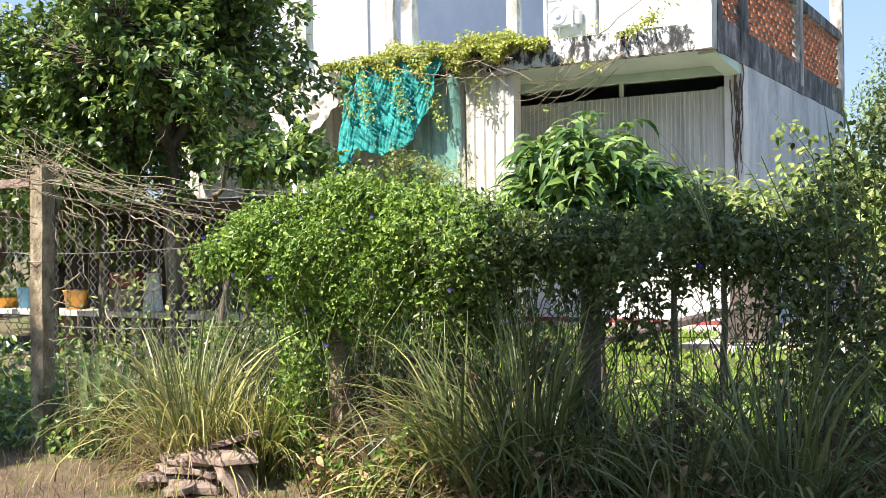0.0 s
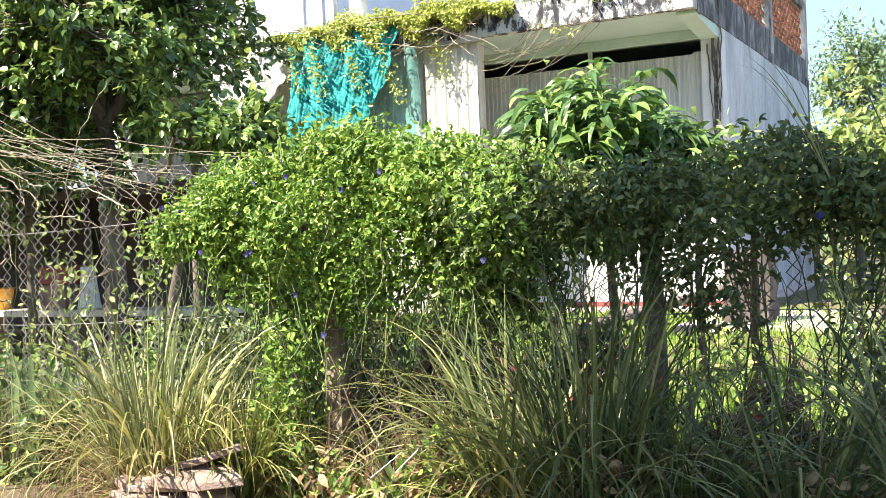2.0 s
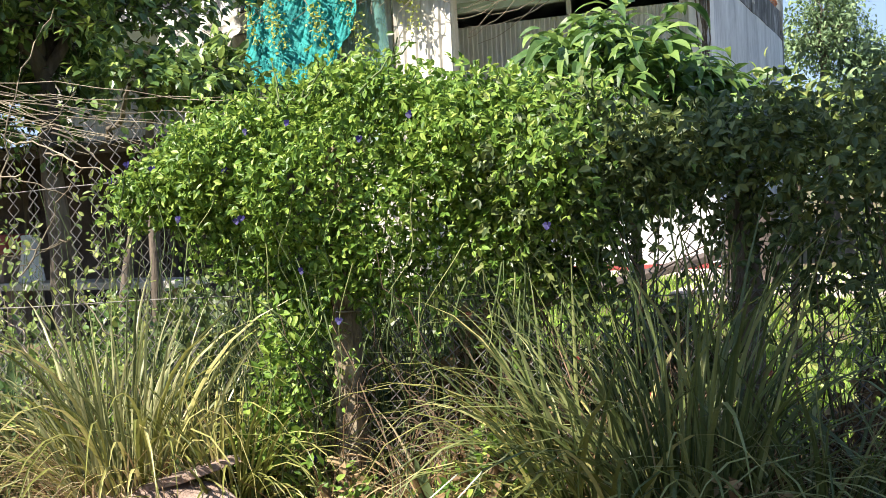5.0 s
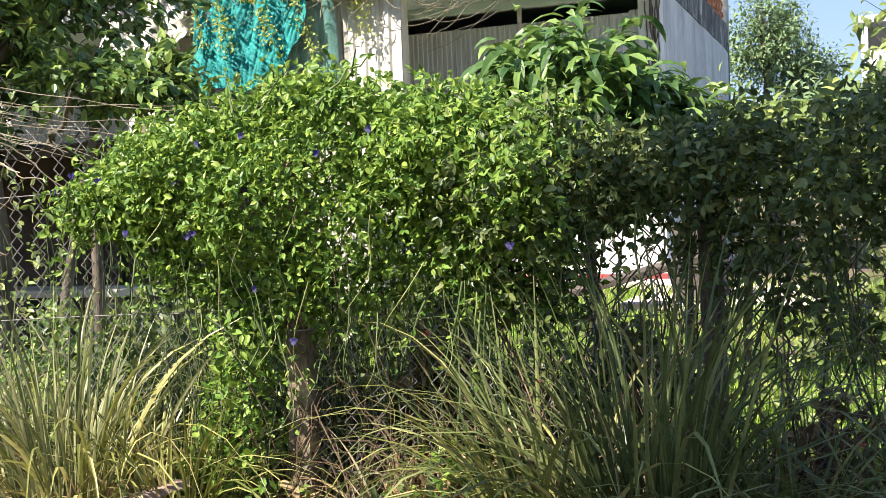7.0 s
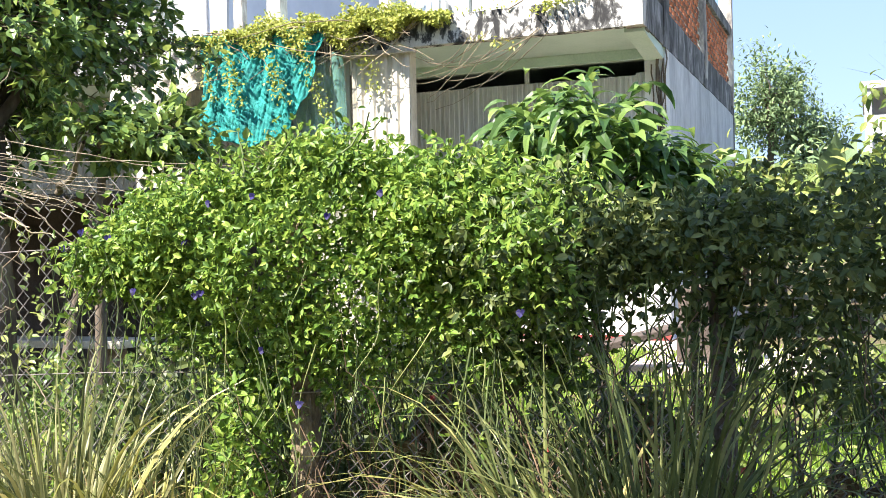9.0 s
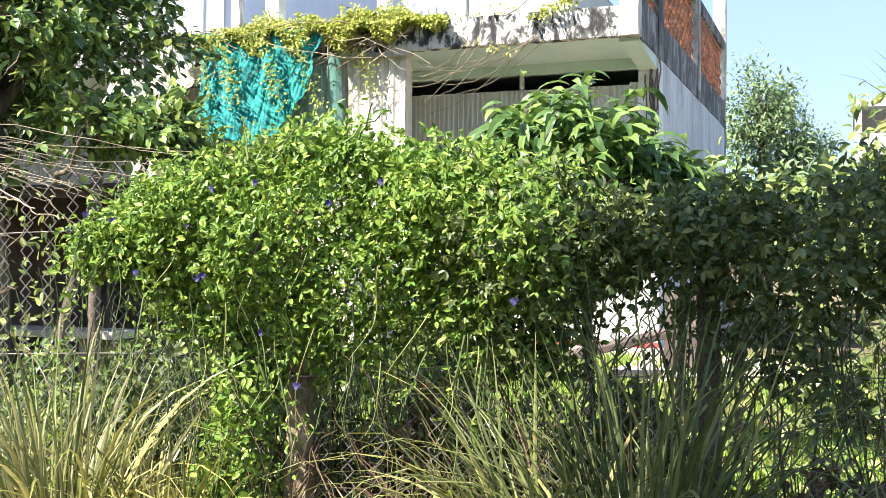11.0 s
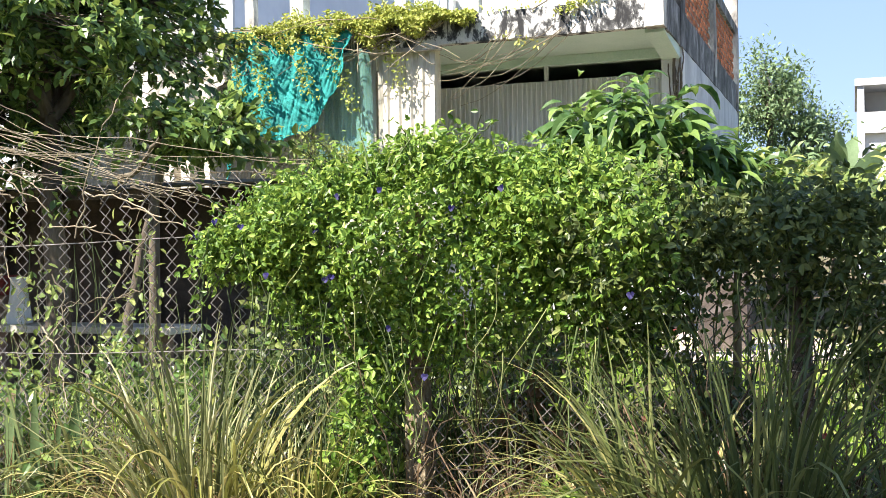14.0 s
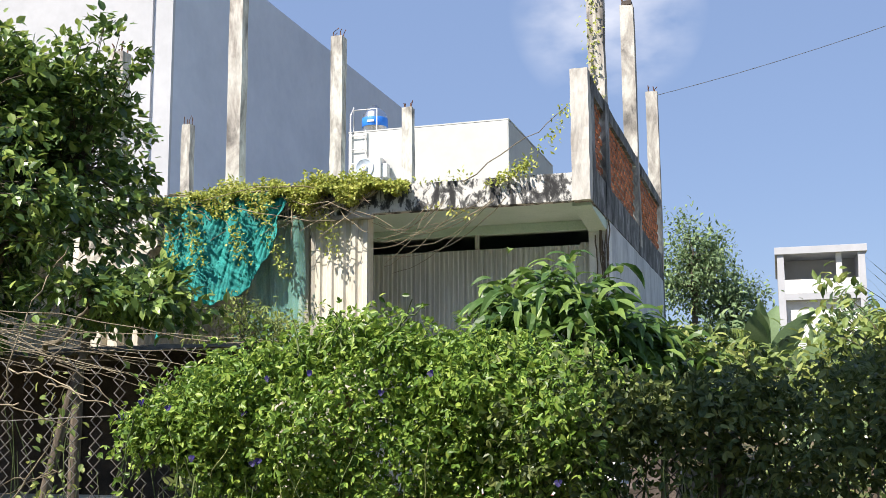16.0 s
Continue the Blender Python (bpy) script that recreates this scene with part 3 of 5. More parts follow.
tubes("roof_rail", [[(x + AX, 33.3 + AY, z + AZ) for x, z in ((-16.9, 10.45), (-16.9, 11.15), (-16.2, 11.15), (-16.2, 10.45))]], [0.018], PLASTIC, ladder, taper=1)


def lathe(bm, profile, seg=28, at=(0, 0, 0), m=None):
    rings = []
    for r, z in profile:
        ring = []
        for k in range(seg):
            a = 2 * math.pi * k / seg
            c = Vector((r * math.cos(a), r * math.sin(a), z))
            c = (m @ c) if m is not None else c
            ring.append(bm.verts.new(c + Vector(at)))
        rings.append(ring)
    for a, b in zip(rings, rings[1:]):
        for k in range(seg):
            bm.faces.new((a[k], a[(k + 1) % seg], b[(k + 1) % seg], b[k]))
    bm.faces.new(rings[0][::-1])
    bm.faces.new(rings[-1])
    return bm


tank = thing("water_tank", (-14.43, 31.6, 9.4), "stainless steel water tank with a blue band", "water tank")
part("drum", lathe(bmesh.new(), [(r * 0.8, z * 0.85) for r, z in [(0.44, 0.32), (0.45, 0.36), (0.45, 0.6), (0.46, 0.62), (0.45, 0.64), (0.45, 0.86), (0.46, 0.88), (0.45, 0.9), (0.43, 1.06), (0.36, 1.16), (0.22, 1.24), (0.2, 1.3), (0.1, 1.32), (0.08, 1.4)]], at=(-14.43, 31.6, 9.4)), STEEL, tank, "", True)
part("band", lathe(bmesh.new(), [(r * 0.8, z * 0.85) for r, z in [(0.472, 0.6), (0.478, 0.61), (0.478, 0.9), (0.472, 0.91)]], at=(-14.43, 31.6, 9.4)), BLUE, tank, "bright blue printed band", True)
boxed("lettering", (-14.52, 31.2, 10.0, -14.32, 31.216, 10.06), PLASTIC, tank, "", 0.0)
for a in range(4):
    x, y = -14.43 + 0.29 * math.cos(a * 1.571 + 0.78), 31.6 + 0.29 * math.sin(a * 1.571 + 0.78)
    boxed("leg", (x - 0.03, y - 0.03, 9.39, x + 0.03, y + 0.03, 9.7), STEEL, tank, "", 0.004)
ac = thing("air_conditioner", (-13.85, 29.7, 7.85), "off-white air conditioner outdoor unit on the wall", "air conditioner")
boxed("case", (-14.28, 29.62, 7.95, -13.52, 29.98, 8.52), PLASTIC, ac, "", 0.02)
part("fan_ring", lathe(bmesh.new(), [(0.27, 0), (0.275, 0.02), (0.24, 0.03), (0.23, 0.01)], at=(-13.98, 29.615, 8.24), m=Matrix.Rotation(radians(90), 4, "X")), GREYWALL, ac, "grey round fan grille", True)
part("fan_hub", lathe(bmesh.new(), [(0.09, 0), (0.09, 0.04), (0.05, 0.045)], at=(-13.98, 29.6, 8.24), m=Matrix.Rotation(radians(90), 4, "X")), PLASTIC, ac, "", True)
boxed("side_cover", (-13.515, 29.7, 7.97, -13.36, 29.95, 8.35), PLASTIC, ac, "", 0.01)
for x in (-14.18, -13.53):
    boxed("bracket", (x - 0.02, 29.6, 7.87, x + 0.02, 29.995, 7.928), PLASTIC, ac, "", 0.003)

far = thing("far_house", (-1.3, 57, 0.2), "pale flat-roofed house with an open balcony far off", "house")
boxed("side_wall", (-3.2, 55.0, 0.0, -2.9, 65.0, 8.75), PALEWALL, far)
boxed("side_wall", (0.35, 55.0, 0.0, 0.65, 65.0, 8.75), PALEWALL, far)
boxed("roof", (-3.3, 54.9, 8.75, 0.75, 65.0, 9.08), PALEWALL, far)
# lighter wall colour in the recess stands in for haze over its shade
boxed("back_wall", (-2.9, 57.5, 0.0, 0.35, 57.7, 8.75), ANNEX, far)
boxed("balcony_wall", (-2.9, 55.0, 6.902, 0.35, 55.2, 7.55), WHITEWALL, far, "white balcony wall")
boxed("floor_slab", (-2.9, 55.0, 6.6, 0.35, 57.5, 6.9), PALEWALL, far)
boxed("lower_wall", (-2.9, 55.3, 0.0, 0.35, 55.5, 6.6), WHITEWALL, far)
boxed("pillar", (-0.6, 55.22, 6.9, -0.35, 55.5, 8.75), WHITEWALL, far)

# ---- cables over the roof ----
cable = tubes("overhead_cable", [limb((-5.85, 27.1, 8.8), (6.0, 26.5, 11.9), 14, 0.004, 0.3)], [0.007], DARKMETAL, taper=1)
tagged(cable, "thin black overhead cable from a roof column", "cable")
for z, dz in ((5.1, 0.2), (5.05, 0.1), (5.18, 0.28)):
    c = tubes("loose_cable", [limb((-8.0, 19.3, z), (-6.0, 19.15, z + dz), 10, 0.02, 0.08)], [0.011], DARKMETAL, taper=1)
    tagged(c, "thin dark cable slung across the flat roof", "cable", "roof cables")

# ---- nets and tarpaulins on the house front ----
def cloth(name, fn, nu, nv, mat, parent=None, label=""):
    V = [fn(i / (nu - 1), j / (nv - 1)) for i in range(nu) for j in range(nv)]
    F = [(i * nv + j, (i + 1) * nv + j, (i + 1) * nv + j + 1, i * nv + j + 1) for i in range(nu - 1) for j in range(nv - 1)]
    ob = raw(name, V, F, mat, parent, label, True)
    sol = ob.modifiers.new("thickness", "SOLIDIFY")
    sol.thickness = 0.006
    return ob


def teal_net(u, v):
    x = -12.45 + 2.1 * u
    top = 4.97 - 0.04 * math.sin(u * 5) - 0.1 * u
    low = np.interp(u, [0, 0.07, 0.16, 0.3, 0.45, 0.6, 0.72, 0.85, 1.0], [2.6, 2.9, 3.35, 3.3, 3.2, 3.3, 3.38, 3.7, 4.25])
    z = top + (low - top) * v
    fold = 0.035 * math.sin(u * 26 + 3 * v + 2.5 * noise.noise((x * 2, z * 1.2, 4))) * (0.4 + 0.8 * v)
    wrinkle = 0.07 * noise.noise((x * 8 + z * 2.5, z * 0.9, 0.3)) + 0.07 * abs(noise.noise((x * 19 - z * 4, z * 1.7, 1.3))) + 0.05 * abs(noise.noise((x * 7 + z * 9, z * 6, 2.3)))
    return (x + 0.03 * math.sin(v * 7) - 0.08 * v * u, YF - 0.22 - 0.15 * v + fold + wrinkle, z)


net = thing("shade_net", (-11.4, YF - 0.3, 2.7), "crumpled teal shade net hanging from the parapet", "net")
cloth("net_cloth", teal_net, 150, 100, TEAL, net)
tubes("head_rope", [[Vector(teal_net(u, 0.0)) + Vector((0, -0.012, 0.01)) for u in np.linspace(0, 1, 24)]], [0.009], TWIG, net, "thin brown rope along the top edge", taper=1)
for u in (0.02, 0.3, 0.62, 0.97):
    p = teal_net(u, 0.0)
    tubes("tie_cord", [[(p[0], p[1], p[2]), (p[0] + 0.02, p[1] + 0.12, p[2] + 0.04), (p[0] + 0.03, YF + 0.1, p[2] + 0.02)]], [0.006], TWIG, net, taper=1)


def thin_net(u, v):
    x = -11.3 + 1.18 * u
    return (x + 0.05 * v, YF - 0.06 + 0.04 * math.sin(u * 19) + 0.03 * math.sin(v * 8 + u * 5), 4.53 - 2.2 * v)


net2 = cloth("thin_netting", thin_net, 40, 20, NETTHIN)
tagged(net2, "faded see-through green netting beside the pier", "net")


def cream_tarp(u, v):
    x = -14.2 + 1.6 * u
    low = np.interp(u, [0, 0.3, 0.6, 0.8, 1], [3.9, 3.75, 3.7, 3.85, 4.2])
    z = 4.55 - 0.04 * math.sin(u * 3.14) + (low - 4.55) * v
    return (x, YF - 0.12 - 0.1 * v + 0.09 * noise.noise((x * 2.5 + z * 2, z * 1.5, 2)) + 0.1 * abs(noise.noise((x * 5 - z * 4, z * 3 + x * 2, 5))) + 0.06 * abs(noise.noise((x * 9 + z * 7, z * 3, 8))) + 0.03 * math.sin(u * 17 + 4 * v), z)


tarp = cloth("cream_tarpaulin", cream_tarp, 50, 24, TARP)
tagged(tarp, "creased cream tarpaulin tied under the parapet", "tarpaulin")

# ---- vines on the parapet ----
def roof_vine():
    ob = thing("roof_vine", (-10.7, YF, 4.9), "yellow-green creeper sprawling over the parapet", "vine")
    n = 19000
    x = -12.95 + 4.5 * rng.beta(1.5, 1.25, n)
    hgt = np.interp(x, [-12.95, -12.2, -11.4, -10.5, -9.5, -8.9, -8.45], [0.06, 0.14, 0.25, 0.31, 0.27, 0.17, 0.04])
    hgt = hgt * (0.75 + 0.45 * np.sin(x * 5.9) * np.sin(x * 2.7 + 1))
    a = rng.uniform(-0.7, 1, n)
    drop = np.interp(x, [-12.95, -11.7, -10.9, -10.2, -9.4, -8.5], [0.1, 0.24, 0.28, 0.3, 0.2, 0.1]) * (0.7 + 0.6 * np.sin(x * 8.7 + 1))
    z = 4.92 + np.where(a > 0, a * hgt * (0.7 + 0.6 * np.abs(np.sin(x * 17) * np.sin(x * 41))), a * 1.6 * drop)
    y = YF + np.where(a > 0, rng.uniform(-0.15, 0.7, n), rng.uniform(-0.32, -0.05, n))
    P = np.stack([x, y, z], -1)
    # trails: over the net, over the pier, along the parapet, up the pillars
    extra = []
    for x0, z0, x1, z1, k, y in ((-11.9, 4.8, -11.65, 3.8, 170, YF - 0.45), (-11.2, 4.8, -10.9, 3.8, 150, YF - 0.5), (-10.7, 4.7, -10.3, 3.6, 170, YF - 0.3), (-9.9, 4.8, -9.6, 3.9, 170, YF - 0.08),
                             (-8.5, 4.92, -7.6, 5.0, 60, YF + 0.05), (-7.2, 4.85, -6.6, 5.12, 230, YF - 0.05), (-6.9, 4.95, -6.3, 5.5, 60, YF + 0.1), (-6.35, 5.5, -6.05, 5.95, 60, YF + 0.1),
                             (-5.98, 6.4, -5.96, 9.5, 320, 19.06), (-12.3, 4.7, -12.1, 3.9, 90, YF - 0.45), (-8.1, 4.6, -7.5, 4.35, 30, YF - 0.1)):
        s = rng.uniform(0, 1, k)[:, None]
        extra.append(np.array([x0, y, z0]) + (np.array([x1, y, z1]) - np.array([x0, y, z0])) * s + rng.normal(0, 1, (k, 3)) * [0.07, 0.05, 0.05])
    P = np.concatenate([P] + extra)
    n = len(P)
    N = unit(np.array([-0.2, -0.6, 0.8]) + rng.normal(0, 0.6, (n, 3)))
    D = unit(rng.normal(0, 1, (n, 3)) + [0, -0.3, -0.3])
    leaves("foliage", P, D, N, rng.uniform(0.04, 0.085, n), rng.uniform(0.026, 0.046, n), ROOFVINE, ob)
    lines = [limb((rng.uniform(-12.5, -8.8), YF - 0.05, 4.92), (rng.uniform(-12.7, -8.6), YF - 0.3, rng.uniform(4.1, 4.8)), 8, 0.2) for _ in range(40)]
    lines.append(limb((-7.6, YF, 4.88), (-6.1, YF + 0.15, 5.95), 10, 0.15))
    tubes("stem_tangle", lines, [0.01] * len(lines), TWIG, ob)["kind"] = "stuff"
    # bare strands looping from the parapet to the pier
    for k in range(13):
        x0, z0 = rng.uniform(-8.2, -6.9), rng.uniform(ZS, ZS + 0.1)
        tubes("dry_strand", [limb((x0, YF - 0.06, z0), (rng.uniform(-9.15, -8.7), YF + 0.05, rng.uniform(3.6, 4.4)), 12, 0.1, rng.uniform(0.05, 0.35))], [0.006], TWIG, ob)
    for k in range(9):
        tubes("dead_climber", [limb((XR - 0.1 + rng.uniform(-0.1, 0.1), YW - 0.05, rng.uniform(4.3, 4.5)), (XR - 0.1 + rng.uniform(-0.1, 0.1), YW - 0.04, rng.uniform(2.0, 3.3)), 14, 0.12)], [0.012], BARK, ob)


roof_vine()

# ---- fence ----
FENCE_Y = lambda x: 7.45 + 0.08 * (x + 5.4)


def fence_post(x, top, w, label, mat=POSTCON):
    y = FENCE_Y(x) - (0.1 if mat is POSTCON else 0.0)
    ob = thing("fence_post", (x, y, 0), label, "fence post", "fence posts")
    m = Matrix.Translation((x, y, 0)) @ Matrix.Rotation(rng.normal(0, 0.012), 4, "Y") @ Matrix.Rotation(rng.uniform(-0.2, 0.2), 4, "Z")
    rough_box("shaft", (-w / 2, -w / 2, -0.15, w / 2, w / 2, top), mat, ob, "", 9, 0.008, m)
    for z in (0.35, 0.95, 1.5):
        tubes("wire_tie", [[(x + (w / 2 + 0.012) * math.cos(a) * 1.25, y + (w / 2 + 0.012) * math.sin(a) * 1.25, z) for a in np.linspace(0, 6.28, 9)]], [0.004], WIRE, ob, taper=1)


fence_post(-8.17, 2.26, 0.125, "weathered square fence post wrapped in dry vines")
fence_post(-5.4, 1.7, 0.1, "rough concrete fence post under the vine")
fence_post(-3.64, 1.5, 0.09, "dark weathered fence post in the shade of the hedge", BARK)
fence_post(-1.6, 1.6, 0.1, "dark weathered fence post in the shade of the hedge", BARK)
fence_post(-10.9, 2.0, 0.14, "weathered square fence post beyond the gate")


def chain_link():
    ob = thing("chain_link_fence", (-5, 7.5, 0), "galvanised chain link fence with sagging diamond mesh", "fence")
    p, hgt, x0, x1 = 0.13, 0.132, -10.8, 0.6
    lines = []
    nx = int((x1 - x0) / p)
    for i in range(nx):
        nz = 14 if x0 + p * i < -6.2 else 11
        pts = []
        for j in range(2 * nz + 1):
            x = x0 + p * i + (p / 2 if j % 2 else 0) * 1.0
            z = 0.06 + j * hgt / 2
            z += 0.03 * math.sin(x * 1.9) + 0.012 * noise.noise((x * 4, z * 4, 0))
            pts.append((x + 0.02 * noise.noise((x * 2, z * 3, 5)), FENCE_Y(x) - 0.08 + 0.035 * noise.noise((x * 1.2, z * 1.5, 3)), z))
        lines.append(pts)
        pts = []
        for j in range(2 * nz + 1):
            x = x0 + p * i + (0 if j % 2 else p / 2)
            z = 0.06 + j * hgt / 2
            z += 0.03 * math.sin(x * 1.9) + 0.012 * noise.noise((x * 4, z * 4, 0))
            pts.append((x + 0.02 * noise.noise((x * 2, z * 3, 5)), FENCE_Y(x) - 0.074 + 0.035 * noise.noise((x * 1.2, z * 1.5, 3)), z))
        lines.append(pts)
    tubes("wire_mesh", lines, [0.0042] * len(lines), WIRE, ob, sides=4, taper=1)
    for z in (0.3, 1.0, 1.58):
        tubes("line_wire", [[(x, FENCE_Y(x) - 0.07, z + 0.02 * math.sin(x * 2 + z)) for x in np.linspace(x0, x1, 30)]], [0.0028], WIRE, ob, taper=1)


chain_link()

# ---- the two climbers on the fence ----
TOPX = [-6.42, -6.3, -5.95, -5.5, -5.1, -4.8, -4.2]
TOPZ = [1.62, 1.71, 1.82, 1.93, 1.95, 1.9, 1.83]


def climber(name, label, xs, zt, xb, zb, n, mat, lf, seed, thick, singles, ends=0.25, stemmat=GREENSTEM):
    """A climbing plant that bulges over the fence: clumps of leaves on an uneven skin, a loose core, hanging shoots."""
    x0, x1 = xs[0], xs[-1]
    ob = thing(name, ((x0 + x1) / 2, FENCE_Y((x0 + x1) / 2), 0), label, "climber")
    nc = n // 15
    cx = rng.uniform(x0, x1, nc)
    top, low = np.interp(cx, xs, zt), np.interp(cx, xb, zb)
    top = top + 0.07 * np.sin(cx * 6.3 + seed) * np.sin(cx * 2.9 + 1.7 * seed)
    low = low + 0.12 * np.sin(cx * 5.1 + seed) + 0.07 * np.sin(cx * 13 + 2 * seed)
    f = rng.uniform(0, 1, nc) ** 0.8
    cz = low + (top - low) * f
    bulge = thick * np.interp(f, [0, 0.35, 0.75, 1.0], [0.08, 0.6, 1.0, 0.35])
    bulge = bulge * (0.8 + 0.35 * np.sin(cx * 4.7 + cz * 5.1 + seed) + 0.2 * np.sin(cx * 11 - cz * 9))
    s = np.where(rng.uniform(0, 1, nc) < 0.68, -1.0, rng.uniform(-0.9, 1, nc))
    ontop = rng.uniform(0, 1, nc) < 0.2
    cz = np.where(ontop, top - 0.03, cz)
    s = np.where(ontop, rng.uniform(-0.5, 1.3, nc), s)
    cy = FENCE_Y(cx) - 0.08 + s * bulge
    C = np.stack([cx, cy, cz], -1)
    k = 5
    P = np.repeat(C, k, 0) + rng.normal(0, 1, (nc * k, 3)) * [0.075, 0.06, 0.065]
    out = np.stack([0 * cx - 0.3, np.where(ontop, -0.4, s), np.where(ontop, 1.0, 0.8)], -1)
    N = unit(np.repeat(out, k, 0) + rng.normal(0, 0.8, (len(P), 3)))
    D = unit(rng.normal(0, 0.8, (len(P), 3)) + [0, -0.25, -0.4])
    P, N = np.repeat(P, 3, 0), np.repeat(N, 3, 0)
    side = np.cross(np.repeat(D, 3, 0), N)
    D = unit(np.repeat(D, 3, 0) + side * np.tile([-1.3, 0.0, 1.3], len(D))[:, None] + rng.normal(0, 0.3, (len(P), 3)))
    N = unit(N + rng.normal(0, 0.3, N.shape))
    # shoots that hang below and stick out above
    sh = []
    lines = []
    for _ in range(int(26 * (x1 - x0))):
        x = rng.uniform(x0, x1)
        if rng.uniform() < 0.6:
            z = np.interp(x, xb, zb) + 0.15
            q = (x + rng.normal(0, 0.1), FENCE_Y(x) - 0.1 - rng.uniform(0, thick * 0.8), z - rng.uniform(0.15, 0.5))
            line = limb((x, FENCE_Y(x) - 0.1 - rng.uniform(0, thick * 0.6), z), q, 7, 0.2)
        else:
            z = np.interp(x, xs, zt) - 0.05
            line = limb((x, FENCE_Y(x) - rng.uniform(-0.1, thick), z), (x + rng.normal(0, 0.12), FENCE_Y(x) - rng.uniform(-0.1, thick), z + rng.uniform(0.08, 0.24)), 7, 0.25)
        lines.append(line)
        sh.append(np.repeat(line[1:], 2, 0) + rng.normal(0, 0.02, (12, 3)))
    S = np.concatenate(sh)
    P = np.concatenate([P, S])
    N = np.concatenate([N, unit(rng.normal(0, 0.6, (len(S), 3)) + [0, -0.6, 0.6])])
    D = np.concatenate([D, unit(rng.normal(0, 0.8, (len(S), 3)) + [0, -0.2, -0.3])])
    order = np.argsort(P[:, 1] + rng.normal(0, 0.15, len(P)))
    P, N, D = P[order], N[order], D[order]
    L = rng.uniform(lf * 0.7, lf * 1.3, len(P))
    leaves("foliage", P, D, N, L, L * rng.uniform(0.42, 0.6, len(P)), mat, ob, OVAL, singles)
    for _ in range(int(18 * (x1 - x0))):
        x = rng.uniform(x0, x1)
        lines.append(limb((x, FENCE_Y(x) + rng.normal(0, 0.08), 0), (x + rng.normal(0, 0.35), FENCE_Y(x) + rng.normal(0, 0.12), np.interp(x, xs, zt) - rng.uniform(0.1, 0.6)), 10, 0.2))
    tubes("stem_tangle", lines, [0.006] * len(lines), stemmat, ob, "thin twining stems", sides=4)["kind"] = "stuff"
    return ob


pea = climber("butterfly_pea_vine", "bright green butterfly pea vine over the wire fence", TOPX, TOPZ,
              [-6.42, -6.3, -6.12, -5.97, -5.7, -5.4, -5.2, -4.2], [1.5, 1.4, 1.25, 1.0, 0.85, 0.92, 1.0, 1.04], 46000, PEA, 0.0355, 0.7, 0.37, 300)
creeper = climber("dark_creeper", "dense dark green creeper covering the wire fence", [-4.6, -4.35, -3.9, -3.6, -3.3, -3.1, -2.95, -2.6, -2.4, -2.22, -2.08, -1.5, 0.0],
                  [1.8, 1.78, 1.7, 1.66, 1.68, 1.74, 1.76, 1.68, 1.62, 1.85, 2.2, 2.4, 2.3], [-4.6, -4.3, -4.14, -3.9, -3.8, -3.4, -3.22, -3.1, -2.75, -2.6, -2.15, -1.8, 0.0], [1.03, 1.08, 1.2, 1.36, 1.12, 1.06, 1.08, 1.34, 1.4, 1.1, 0.9, 0.4, 0.2], 30000, DARKLEAF, 0.042, 2.1, 0.36, 300)

# low tangle of green between the vine and the grass, left of the post
def thicket(name, label, x0, x1, y0, y1, z1, n, mat, lf, parts=0, shape=OVAL):
    ob = thing(name, ((x0 + x1) / 2, (y0 + y1) / 2, 0), label, "weeds")
    x, y = rng.uniform(x0, x1, n), rng.uniform(y0, y1, n)
    z = z1 * rng.uniform(0.02, 1, n) ** 1.2 * (0.7 + 0.4 * np.sin(x * 7 + y * 3))
    P = np.stack([x, y, z + 0.02], -1)
    N = unit(rng.normal(0, 0.6, (n, 3)) + [0, -0.4, 0.7])
    L = rng.uniform(0.6, 1.35, n) * lf
    leaves("foliage", P, rng.normal(0, 1, (n, 3)), N, L, L * 0.55, mat, ob, shape, parts)
    lines = [limb((a, b, 0), (a + rng.normal(0, 0.15), b + rng.normal(0, 0.1), z1 * rng.uniform(0.5, 1)), 7, 0.2) for a, b in zip(rng.uniform(x0, x1, n // 40), rng.uniform(y0, y1, n // 40))]
    tubes("stem_tangle", lines, [0.005] * len(lines), GREENSTEM, ob, sides=4)["kind"] = "stuff"
    return ob


thicket("vine_skirt", "green shoots hanging down to the ground by the post", -6.05, -5.5, 7.0, 7.45, 1.0, 1900, PEA, 0.05)
thicket("low_weeds", "low green weeds at the foot of the fence", -5.3, -4.0, 6.75, 7.3, 0.45, 1000, PEA, 0.055)
thicket("low_weeds", "low leafy weeds at the foot of the fence", -3.2, -1.2, 6.6, 7.4, 0.4, 800, DARKLEAF, 0.06)
thicket("garden_weeds", "sunlit weeds behind the wire fence", -5.6, -1.5, 8.2, 9.6, 0.75, 2600, YELLOWLEAF, 0.07)
thicket("garden_weeds", "yellowish weeds behind the wire fence", -9.6, -7.5, 8.3, 9.0, 1.75, 1500, YELLOWLEAF, 0.06)
thicket("undergrowth", "dark leafy undergrowth under the garden tree", -10.2, -6.8, 10.2, 11.4, 0.7, 2600, TREELEAF, 0.09)

